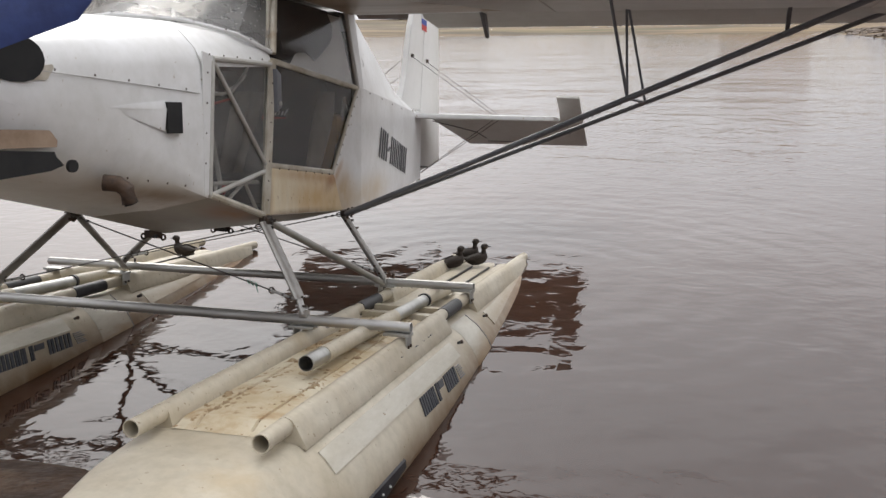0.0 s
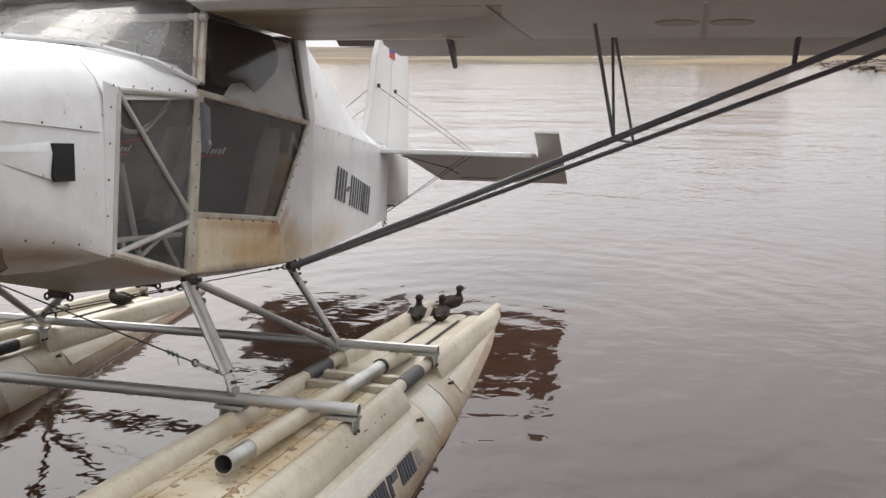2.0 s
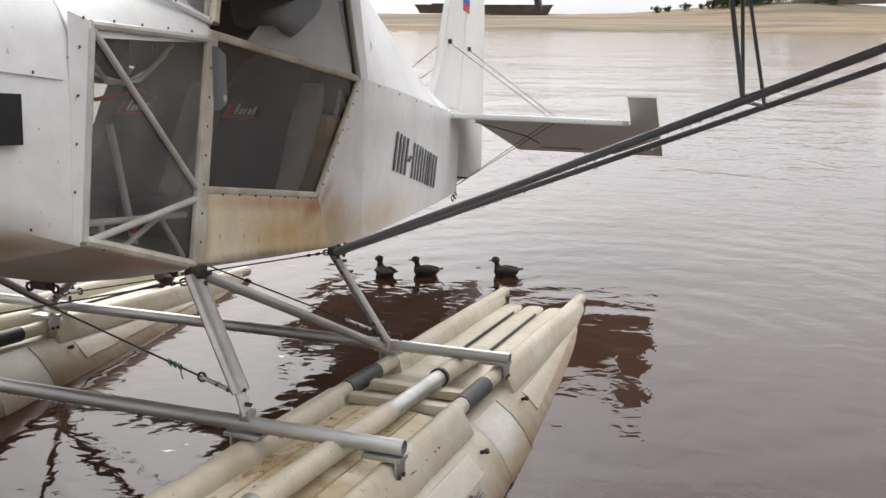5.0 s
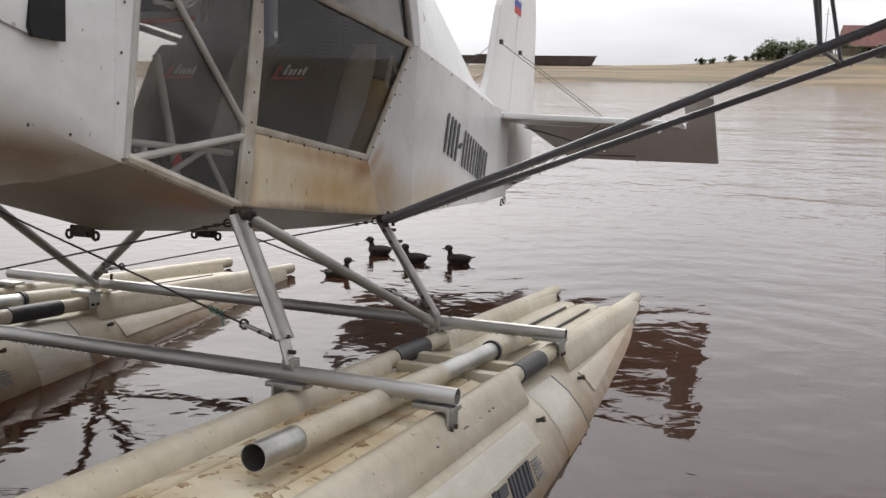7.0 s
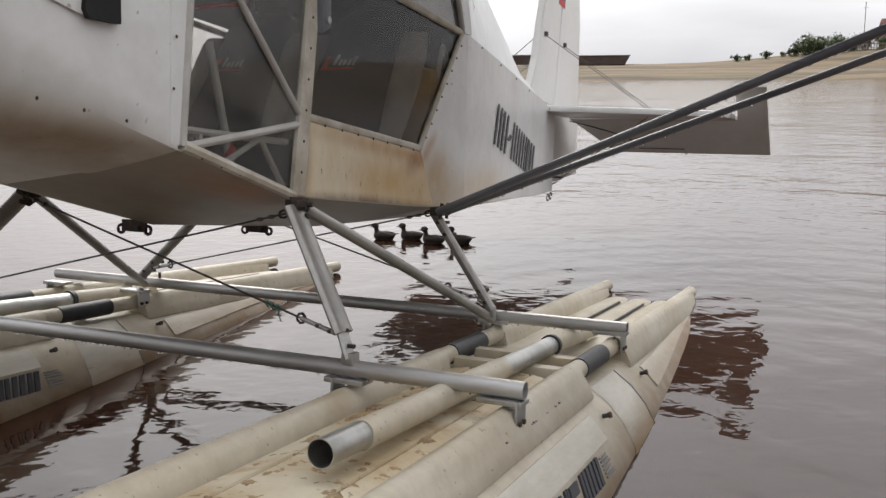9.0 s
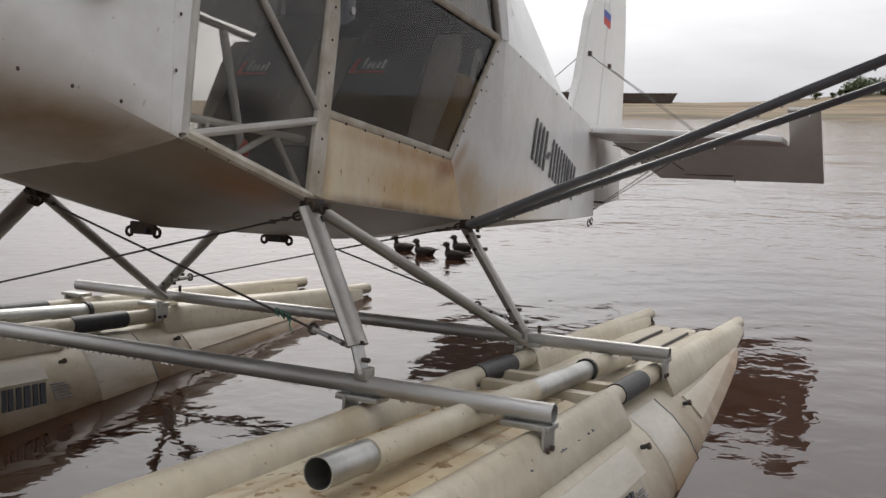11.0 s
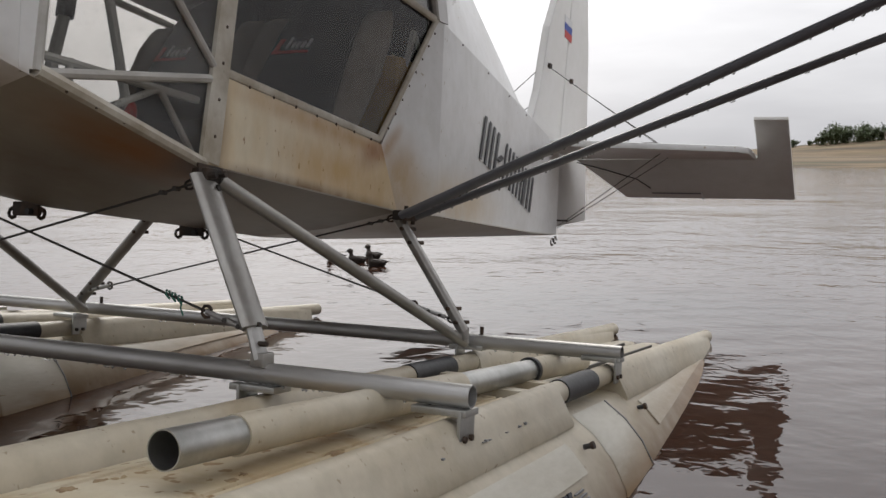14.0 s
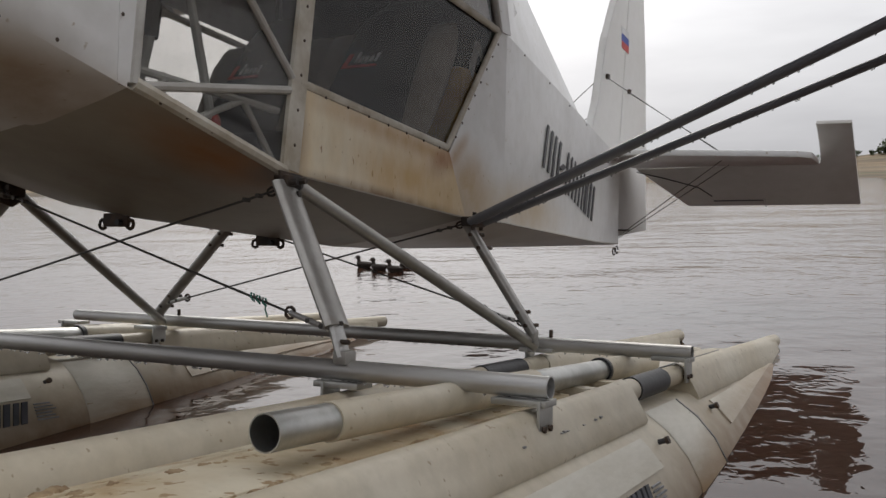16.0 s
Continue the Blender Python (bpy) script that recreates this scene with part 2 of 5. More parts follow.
RUBBER = mat("black_rubber", (0.025, 0.025, 0.028), 0.5, color2=(0.04, 0.04, 0.042), scale=14, bump=0.1)
DARK = mat("dark_void_lining", (0.012, 0.012, 0.013), 0.8, color2=(0.02, 0.02, 0.02), scale=10)
RUST = mat("rusty_iron", (0.05, 0.044, 0.04), 0.6, 0.5, color2=(0.1, 0.065, 0.045), scale=18, bump=0.3)
INK = mat("black_stencil_ink", (0.035, 0.037, 0.045), 0.5, color2=(0.05, 0.05, 0.06), scale=20)
GREYINK = mat("faded_grey_ink", (0.2, 0.2, 0.21), 0.5, color2=(0.28, 0.28, 0.28), scale=30)
REGINK = mat("dark_grey_registration_ink", (0.06, 0.06, 0.065), 0.45, color2=(0.085, 0.085, 0.09), scale=14)
BLUE = mat("blue_blade_cover", (0.035, 0.06, 0.2), 0.55, color2=(0.025, 0.04, 0.14), scale=9, bump=0.3, bump_scale=20)
TAPE = mat("brown_packing_tape", (0.35, 0.26, 0.19), 0.25, color2=(0.27, 0.19, 0.13), scale=12)
SEAT = mat("dark_seat_cloth", (0.02, 0.019, 0.022), 0.85, color2=(0.033, 0.031, 0.034), scale=12)
SEATG = mat("beige_seat_cloth", (0.2, 0.175, 0.15), 0.9, color2=(0.15, 0.13, 0.11), scale=12, bump=0.1, bump_scale=20)
OCHRE = mat("ochre_fuel_tank", (0.42, 0.27, 0.08), 0.5, color2=(0.34, 0.2, 0.05), scale=8)
RED = mat("red_plastic", (0.4, 0.03, 0.025), 0.4, scale=9)
REDF = mat("flag_red", (0.55, 0.05, 0.04), 0.5, scale=9)
BLUEF = mat("flag_blue", (0.04, 0.08, 0.38), 0.5, scale=9)
WHITEF = mat("flag_white", (0.75, 0.75, 0.75), 0.5, scale=9)
WIRE = mat("steel_cable", (0.1, 0.095, 0.09), 0.5, 0.6, scale=40)
GREEN = mat("green_twine", (0.06, 0.2, 0.15), 0.7, scale=30)
FEATHER = mat("dark_brown_plumage", (0.022, 0.016, 0.012), 0.75, color2=(0.045, 0.032, 0.024), scale=30, bump=0.5, bump_scale=90, stretch=(3, 1, 3))
CHEEK = mat("pale_brown_plumage", (0.09, 0.07, 0.055), 0.8, color2=(0.055, 0.042, 0.032), scale=40, bump=0.4, bump_scale=90)
BILL = mat("slate_bill", (0.05, 0.052, 0.06), 0.4, scale=20)
SAND = mat("far_beach_sand", (0.24, 0.17, 0.095), 0.9, color2=(0.115, 0.088, 0.055), scale=0.16, detail=8, spread=(0.44, 0.58), stain=(0.085, 0.09, 0.04), stain_scale=0.11, stain_range=(0.55, 0.66), stretch=(0.12, 1, 1), grime=0.6)
SHRUB = mat("shrub_leaves", (0.13, 0.16, 0.085), 0.8, color2=(0.1, 0.125, 0.065), scale=0.6)
BARGE = mat("dark_rusty_hull", (0.1, 0.085, 0.078), 0.7, color2=(0.085, 0.06, 0.05), scale=0.4)
ROOF = mat("red_brown_sheet_roof", (0.2, 0.075, 0.06), 0.6, color2=(0.15, 0.06, 0.05), scale=0.6)
TIMBER = mat("weathered_boards", (0.22, 0.18, 0.14), 0.85, color2=(0.15, 0.12, 0.1), scale=1.2)
STONE = mat("wet_dark_clods", (0.1, 0.075, 0.055), 0.7, color2=(0.16, 0.12, 0.09), scale=3.0, bump=0.5, bump_scale=20)

FLAP = mat("pale_patch_vinyl", (0.585, 0.56, 0.49), 0.5, color2=(0.5, 0.465, 0.385), scale=5.0, bump=0.35, bump_scale=14, stretch=(1, 0.5, 2), specks=((0.3, 0.24, 0.17), 34, 0.71), tide_shade=((0.24, 0.14, 0.055), -0.24, -0.345))
# wet brown sand by the waterside
BANK = mat("wet_brown_sand", (0.085, 0.046, 0.025), 0.55, color2=(0.048, 0.026, 0.015), scale=5.5, bump=0.9, bump_scale=38, stain=(0.12, 0.075, 0.045), stain_scale=3.0, stain_range=(0.55, 0.72), rough2=0.85, grime=0.7, specks=((0.03, 0.017, 0.01), 60, 0.62))


def glass_mat(name, tint, rough, drops, amount, glare_veil=(0.01, 0.07)):
    """Thin acrylic: clear, a little grey, with rain drops as fine relief."""
    m = bpy.data.materials.new(name)
    m.use_nodes = True
    nt = m.node_tree
    nt.nodes.clear()
    out = nt.nodes.new("ShaderNodeOutputMaterial")
    mix = nt.nodes.new("ShaderNodeMixShader")
    tr = nt.nodes.new("ShaderNodeBsdfTransparent")
    gl = nt.nodes.new("ShaderNodeBsdfGlossy")
    gl.inputs["Roughness"].default_value = rough
    gl.inputs["Color"].default_value = (0.9, 0.9, 0.9, 1)
    lw = nt.nodes.new("ShaderNodeLayerWeight")
    lw.inputs["Blend"].default_value = 0.5
    pw = nt.nodes.new("ShaderNodeMath")
    pw.operation = "POWER"
    pw.inputs[1].default_value = 4.0
    fr = nt.nodes.new("ShaderNodeMath")
    fr.operation = "MULTIPLY_ADD"
    fr.inputs[1].default_value, fr.inputs[2].default_value = 0.3, 0.012
    nt.links.new(lw.outputs["Facing"], pw.inputs[0])
    nt.links.new(pw.outputs[0], fr.inputs[0])
    tr.inputs["Color"].default_value = (*tint, 1)
    co = nt.nodes.new("ShaderNodeTexCoord")
    vo = nt.nodes.new("ShaderNodeTexVoronoi")
    vo.inputs["Scale"].default_value = drops
    rp = nt.nodes.new("ShaderNodeValToRGB")
    rp.color_ramp.elements[0].position, rp.color_ramp.elements[0].color = 0.08, (1, 1, 1, 1)
    rp.color_ramp.elements[1].position, rp.color_ramp.elements[1].color = 0.2, (0, 0, 0, 1)
    bp = nt.nodes.new("ShaderNodeBump")
    bp.inputs["Strength"].default_value, bp.inputs["Distance"].default_value = amount, 0.004
    nt.links.new(co.outputs["Object"], vo.inputs["Vector"])
    nt.links.new(vo.outputs["Distance"], rp.inputs[0])
    nt.links.new(rp.outputs[0], bp.inputs["Height"])
    if amount:
        nt.links.new(bp.outputs[0], gl.inputs["Normal"])
    nt.links.new(fr.outputs[0], mix.inputs[0])
    nt.links.new(tr.outputs[0], mix.inputs[1])
    nt.links.new(gl.outputs[0], mix.inputs[2])
    # an uneven pale veil painted in for window glare; drops add to it
    df = nt.nodes.new("ShaderNodeBsdfDiffuse")
    df.inputs["Color"].default_value = (0.72, 0.7, 0.67, 1)
    tl = nt.nodes.new("ShaderNodeBsdfTranslucent")
    tl.inputs["Color"].default_value = (0.72, 0.7, 0.67, 1)
    both = nt.nodes.new("ShaderNodeMixShader")
    both.inputs[0].default_value = 0.45
    nt.links.new(df.outputs[0], both.inputs[1])
    nt.links.new(tl.outputs[0], both.inputs[2])
    ns = nt.nodes.new("ShaderNodeTexNoise")
    ns.inputs["Scale"].default_value, ns.inputs["Detail"].default_value = 4.5, 6.0
    fm = nt.nodes.new("ShaderNodeMapRange")
    fm.inputs["From Min"].default_value, fm.inputs["From Max"].default_value = 0.35, 0.7
    fm.inputs["To Min"].default_value, fm.inputs["To Max"].default_value = glare_veil
    nt.links.new(co.outputs["Object"], ns.inputs["Vector"])
    nt.links.new(ns.outputs["Fac"], fm.inputs["Value"])
    bead = nt.nodes.new("ShaderNodeMath")
    bead.operation = "MULTIPLY_ADD"
    bead.inputs[1].default_value = 0.4 * amount
    nt.links.new(rp.outputs[0], bead.inputs[0])
    nt.links.new(fm.outputs[0], bead.inputs[2])
    haze = nt.nodes.new("ShaderNodeMixShader")
    nt.links.new(bead.outputs[0], haze.inputs[0])
    nt.links.new(mix.outputs[0], haze.inputs[1])
    nt.links.new(both.outputs[0], haze.inputs[2])
    nt.links.new(haze.outputs[0], out.inputs[0])
    return m


GLASS = glass_mat("grey_acrylic", (0.86, 0.85, 0.84), 0.02, 38.0, 0.0)
BEADED = glass_mat("rain_spotted_acrylic", (0.88, 0.88, 0.87), 0.03, 55.0, 0.5, (0.03, 0.17))
SCREEN = glass_mat("rain_dotted_windscreen", (0.88, 0.89, 0.9), 0.08, 45.0, 0.9, (0.16, 0.38))


def water_mat():
    """Peat-brown water: a dark brown body under a clear surface, calm by the bank and rippled farther out."""
    m = bpy.data.materials.new("brown_lake_water")
    m.use_nodes = True
    nt = m.node_tree
    b = nt.nodes["Principled BSDF"]
    b.inputs["Base Color"].default_value = (0.044, 0.0205, 0.0125, 1)
    b.inputs["Roughness"].default_value, b.inputs["IOR"].default_value = 0.035, 1.34
    co = nt.nodes.new("ShaderNodeTexCoord")
    sp = nt.nodes.new("ShaderNodeSeparateXYZ")
    nt.links.new(co.outputs["Object"], sp.inputs[0])

    def math_node(op, a, c):
        k = nt.nodes.new("ShaderNodeMath")
        k.operation = op
        for i, v in enumerate((a, c)):
            if isinstance(v, (int, float)):
                k.inputs[i].default_value = v
            else:
                nt.links.new(v, k.inputs[i])
        return k.outputs[0]

    def ramp(v, lo, hi, a, c):
        r = nt.nodes.new("ShaderNodeMapRange")
        r.interpolation_type = "SMOOTHSTEP"
        for key, q in (("From Min", lo), ("From Max", hi), ("To Min", a), ("To Max", c)):
            r.inputs[key].default_value = q
        nt.links.new(v, r.inputs["Value"])
        return r.outputs[0]

    open_water = ramp(sp.outputs["Y"], 3.5, 11.0, 0.0, 1.0)
    height = None
    # scale, stretch, height by the bank, height far out
    for sc, st, near, far in ((0.16, (1, 1.3, 1), 0.03, 0.08), (0.6, (1.0, 1.2, 1), 0.014, 0.03), (2.0, (0.95, 1.1, 1), 0.0075, 0.015), (5.5, (1.0, 1.1, 1), 0.0036, 0.0072), (13.0, (1.0, 1.1, 1), 0.0013, 0.0036), (32.0, (1, 1.1, 1), 0.0002, 0.0011)):
        mp = nt.nodes.new("ShaderNodeMapping")
        mp.inputs["Scale"].default_value = st
        mp.inputs["Rotation"].default_value = (0, 0, 0.22 + sc * 0.05)
        n = nt.nodes.new("ShaderNodeTexNoise")
        n.inputs["Scale"].default_value, n.inputs["Detail"].default_value, n.inputs["Distortion"].default_value = sc, 1.5, 0.6
        nt.links.new(co.outputs["Object"], mp.inputs["Vector"])
        nt.links.new(mp.outputs[0], n.inputs["Vector"])
        amp = math_node("MULTIPLY_ADD", open_water, far - near)
        amp.node.inputs[2].default_value = near
        wave = math_node("MULTIPLY", n.outputs["Fac"], amp)
        height = wave if height is None else math_node("ADD", height, wave)
    # rings that spread from the ducklings at the float's stern
    for cx, cy, size, wgt, reach in ((0.05, 6.05, 5.2, 0.0009, 1.2), (0.3, 5.6, 3.6, 0.0021, 6.5)):
        off = nt.nodes.new("ShaderNodeVectorMath")
        off.operation = "SUBTRACT"
        off.inputs[1].default_value = (cx, cy, 0)
        nt.links.new(co.outputs["Object"], off.inputs[0])
        ln = nt.nodes.new("ShaderNodeVectorMath")
        ln.operation = "LENGTH"
        nt.links.new(off.outputs[0], ln.inputs[0])
        wv = nt.nodes.new("ShaderNodeTexWave")
        wv.wave_type, wv.rings_direction = "RINGS", "SPHERICAL"
        wv.inputs["Scale"].default_value, wv.inputs["Distortion"].default_value = size * 0.32, 4.5
        wv.inputs["Detail"].default_value, wv.inputs["Detail Scale"].default_value = 2.0, 1.0
        nt.links.new(off.outputs[0], wv.inputs["Vector"])
        fade = math_node("MULTIPLY", ramp(ln.outputs["Value"], 0.1, reach, 1.0, 0.0), wgt)
        height = math_node("ADD", height, math_node("MULTIPLY", wv.outputs["Fac"], fade))
    bp = nt.nodes.new("ShaderNodeBump")
    bp.inputs["Strength"].default_value, bp.inputs["Distance"].default_value = 1.0, 1.0
    nt.links.new(height, bp.inputs["Height"])
    nt.links.new(bp.outputs[0], b.inputs["Normal"])
    return m


WATER = water_mat()


# ---- mesh helpers ----
def finish(name, bm, material, parent=None, label="", smooth=True, angle=35):
    bmesh.ops.recalc_face_normals(bm, faces=bm.faces)
    me = bpy.data.meshes.new(name)
    if smooth:
        for e in bm.edges:
            e.smooth = len(e.link_faces) != 2 or e.calc_face_angle(0) < radians(angle)
        for f in bm.faces:
            f.smooth = True
    bm.to_mesh(me)
    bm.free()
    me.materials.append(material)
    ob = new(name, me)
    if parent:
        ob.parent = parent
    if label:
        ob["label"] = label
    return ob


def part(name, bm, material, parent, label="", angle=35):
    return finish(name, bm, material, parent, label, True, angle)


def thing(name, label, category, group="", kind=""):
    return tagged(new(name), label, category, group, kind)


def add_loft(bm, rings, cap=(True, True), closed=True):
    """Skin over rings of points, all with one count."""
    vs = [[bm.verts.new(p) for p in r] for r in rings]
    n = len(vs[0])
    for a, b in zip(vs, vs[1:]):
        for i in range(n if closed else n - 1):
            j = (i + 1) % n
            bm.faces.new((a[i], a[j], b[j], b[i]))
    if cap[0]:
        bm.faces.new(vs[0])
    if cap[1]:
        bm.faces.new(vs[-1][::-1])
    return bm


def loft(rings, cap=(True, True), closed=True):
    return add_loft(bmesh.new(), rings, cap, closed)


def axes(d):
    d = Vector(d).normalized()
    up = Vector((0, 0, 1)) if abs(d.z) < 0.9 else Vector((0, 1, 0))
    s = d.cross(up).normalized()
    return s, s.cross(d).normalized()


def add_rod(bm, a, b, r, n=12, flat=1.0, side=None, wall=0.0):
    """A rod from a to b; flat squeezes it to a streamlined section; wall leaves it an open pipe."""
    a, b = Vector(a), Vector(b)
    s, u = axes(b - a)
    if side is not None:
        s = (Vector(side) - (b - a).normalized() * Vector(side).dot((b - a).normalized())).normalized()
        u = s.cross((b - a).normalized())

    def ring(p, q):
        return [p + s * (q * math.cos(2 * math.pi * i / n)) + u * (q * flat * math.sin(2 * math.pi * i / n)) for i in range(n)]

    if wall:
        d = (b - a).normalized() * min(0.25, (b - a).length * 0.4)
        rings = [ring(a + d, r - wall), ring(a, r - wall), ring(a, r), ring(b, r), ring(b, r - wall), ring(b - d, r - wall)]
        add_loft(bm, rings)
    else:
        add_loft(bm, [ring(a, r), ring(b, r)])
    return bm


def rod(a, b, r, **kw):
    return add_rod(bmesh.new(), a, b, r, **kw)


def add_box(bm, lo, hi, m=None):
    x0, y0, z0 = lo
    x1, y1, z1 = hi
    pts = [Vector(p) for p in ((x0, y0, z0), (x1, y0, z0), (x1, y1, z0), (x0, y1, z0), (x0, y0, z1), (x1, y0, z1), (x1, y1, z1), (x0, y1, z1))]
    if m:
        pts = [m @ p for p in pts]
    v = [bm.verts.new(p) for p in pts]
    for f in ((0, 3, 2, 1), (4, 5, 6, 7), (0, 1, 5, 4), (1, 2, 6, 5), (2, 3, 7, 6), (3, 0, 4, 7)):
        bm.faces.new([v[i] for i in f])
    return bm


def box(lo, hi, bevel=0.0, m=None):
    bm = add_box(bmesh.new(), lo, hi, m)
    if bevel:
        bmesh.ops.bevel(bm, geom=bm.edges[:], offset=bevel, segments=2, affect="EDGES", profile=0.6)
    return bm


def slab(points, thick, bevel=0.0):
    """A plate from a flat outline, thick along the outline's normal, centred on it."""
    pts = [Vector(p) for p in points]
    nrm = Vector()
    for i, p in enumerate(pts):
        nrm += p.cross(pts[(i + 1) % len(pts)])
    nrm.normalize()
    bm = loft([[p - nrm * thick / 2 for p in pts], [p + nrm * thick / 2 for p in pts]])
    if bevel:
        bmesh.ops.bevel(bm, geom=bm.edges[:], offset=bevel, segments=2, affect="EDGES", profile=0.6)
    return bm


def path_tube(points, r, n=8):
    """A bent tube through the points."""
    pts = [Vector(p) for p in points]
    rings = []
    for i, p in enumerate(pts):
        d = (pts[min(i + 1, len(pts) - 1)] - pts[max(i - 1, 0)])
        s, u = axes(d)
        rings.append([p + s * (r * math.cos(2 * math.pi * k / n)) + u * (r * math.sin(2 * math.pi * k / n)) for k in range(n)])
    return loft(rings)


def ball(c, rx, ry, rz, seg=16, rings=10):
    bm = bmesh.new()
    bmesh.ops.create_uvsphere(bm, u_segments=seg, v_segments=rings, radius=1.0)
    for v in bm.verts:
        v.co = Vector((c[0] + v.co.x * rx, c[1] + v.co.y * ry, c[2] + v.co.z * rz))
    return bm


def lerp(a, b, f):
    return a + (b - a) * f


def table(rows, y):
    """Values at y between the rows, whose first column is y."""
    if y <= rows[0][0]:
        return rows[0][1:]
    for a, b in zip(rows, rows[1:]):
        if y <= b[0]:
            f = (y - a[0]) / (b[0] - a[0])
            return tuple(lerp(p, q, f) for p, q in zip(a[1:], b[1:]))
    return rows[-1][1:]


# ---- ground, water, distance ----
def land_height(x, y):
    """Lake bed, near bank, far beach and the spit that closes the lake to one side."""
    wob = noise.noise(Vector((x * 0.5, y * 0.5, 3.1))) * 0.12
    edge = 2.05 + 0.95 / (1 + math.exp(max(-30, min(30, (x + 0.75) * 5)))) + wob + max(0.0, abs(x) - 4) * -0.05
    near = (edge + 0.12 - y) * 0.17
    near = max(-0.7, near) if near < 0 else min(near, 0.8 + 0.02 * near)
    far_edge = 150 + 3.0 * noise.noise(Vector((x * 0.03, 0.5, 0)))
    d = y - far_edge
    far = -0.7 if d < -15 else (d * 0.05 if d < 0 else 1.3 * (1 - math.exp(-d / 9)) + 1.8 / (1 + math.exp(max(-30, -(d - 48) / 7))))
    if d > 0:
        hill = 3.0 * math.exp(-((x - 62) / 26) ** 2) / (1 + math.exp(max(-30, min(30, -(d - 55) / 5))))
        far += hill + 0.25 * noise.noise(Vector((x * 0.08, y * 0.08, 0)))
    s = x - (31 + (y - 59) * 0.27) + 2.0 * noise.noise(Vector((0, y * 0.07, 7)))
    spit = -0.7 if s < -10 or y < 18 else (s * 0.07 if s < 0 else min(2.6, s * 0.09) + 0.15 * noise.noise(Vector((x * 0.3, y * 0.3, 0))))
    return max(near, far, spit)


def graded(lo, hi, fine_lo, fine_hi, step, grow=1.16):
    out, v, st = [], fine_lo, step
    while v <= fine_hi:
        out.append(v)
        v += step
    v, st = fine_hi, step
    while v < hi:
        st = min(st * grow, 120)
        v += st
        out.append(min(v, hi))
    v, st = fine_lo, step
    left = []
    while v > lo:
        st = min(st * grow, 120)
        v -= st
        left.append(max(v, lo))
    return left[::-1] + out


def sheet(name, xs, ys, height, material):
    verts = [(x, y, height(x, y)) for y in ys for x in xs]
    n = len(xs)
    faces = [(j * n + i, j * n + i + 1, (j + 1) * n + i + 1, (j + 1) * n + i) for j in range(len(ys) - 1) for i in range(n - 1)]
    me = bpy.data.meshes.new(name)
    me.from_pydata(verts, [], faces)
    me.polygons.foreach_set("use_smooth", [True] * len(faces))
    me.materials.append(material)
    return new(name, me)


gx = sorted(set([round(v, 3) for v in graded(-900, 900, -4, 4, 0.2, 1.09)]))
gy = sorted(set([round(v, 3) for v in graded(-40, 140, -1.5, 5, 0.2, 1.1)] + [140 + i * 1.5 for i in range(1, 60)] + [232, 245, 265, 300, 360, 450, 600, 900, 1400]))
ground = sheet("ground", gx, gy, land_height, BANK)
ground.data.materials.append(SAND)
for p in ground.data.polygons:
    if p.center.y > 30 or p.center.x > 12:
        p.material_index = 1
tagged(ground, "wet brown sand bank, lake bed and sandy far beach", "ground", kind="structure")

bm = bmesh.new()
wv = [bm.verts.new(p) for p in ((-950, -60, 0), (950, -60, 0), (950, 240, 0), (-950, 240, 0))]
bm.faces.new(wv)
water = finish("water", bm, WATER, smooth=False)
tagged(water, "peat-brown lake water with small wind ripples", "lake", kind="structure")

# ---- the floatplane: x to its port side, y aft, z up from the spreader tubes ----
plane = thing("floatplane", "small white two-seat floatplane on cream inflatable floats, moored at the bank", "floatplane")
plane.matrix_basis = pose(-1.26, 3.768, 0.334, -5.6, -0.1, -14.8)
CX = 0.12          # the fuselage's centre line
HW = 0.45          # half of its width at the cabin

# stations: y, keel z, lower longeron z, upper longeron z, roof z, half width
HULL = [(-1.42, 0.70, 0.74, 0.92, 0.95, 0.30),
        (-1.25, 0.62, 0.67, 0.95, 1.00, 0.38),
        (-0.95, 0.545, 0.61, 0.97, 1.06, 0.42),
        (-0.42, 0.42, 0.507, 1.00, 1.13, 0.45),
        (0.04, 0.31, 0.40, 1.02, 1.15, 0.45),
        (0.84, 0.265, 0.35, 0.95, 1.2, 0.45),
        (1.10, 0.265, 0.35, 0.93, 1.2, 0.45),
        (1.75, 0.285, 0.345, 0.90, 1.1, 0.338),
        (2.74, 0.32, 0.34, 0.845, 0.95, 0.167),
        (3.42, 0.345, 0.35, 0.81, 0.84, 0.05)]


def belly_ring(y):
    k, lo, up, top, hw = table(HULL, y)
    return [(CX + hw, y, lo), (CX + hw * 0.5, y, lerp(lo, k, 0.62)), (CX, y, k), (CX - hw * 0.5, y, lerp(lo, k, 0.62)), (CX - hw, y, lo)]


def thicken(bm, t=0.004):
    bmesh.ops.recalc_face_normals(bm, faces=bm.faces)
    bmesh.ops.solidify(bm, geom=bm.faces[:], thickness=t)
    return bm


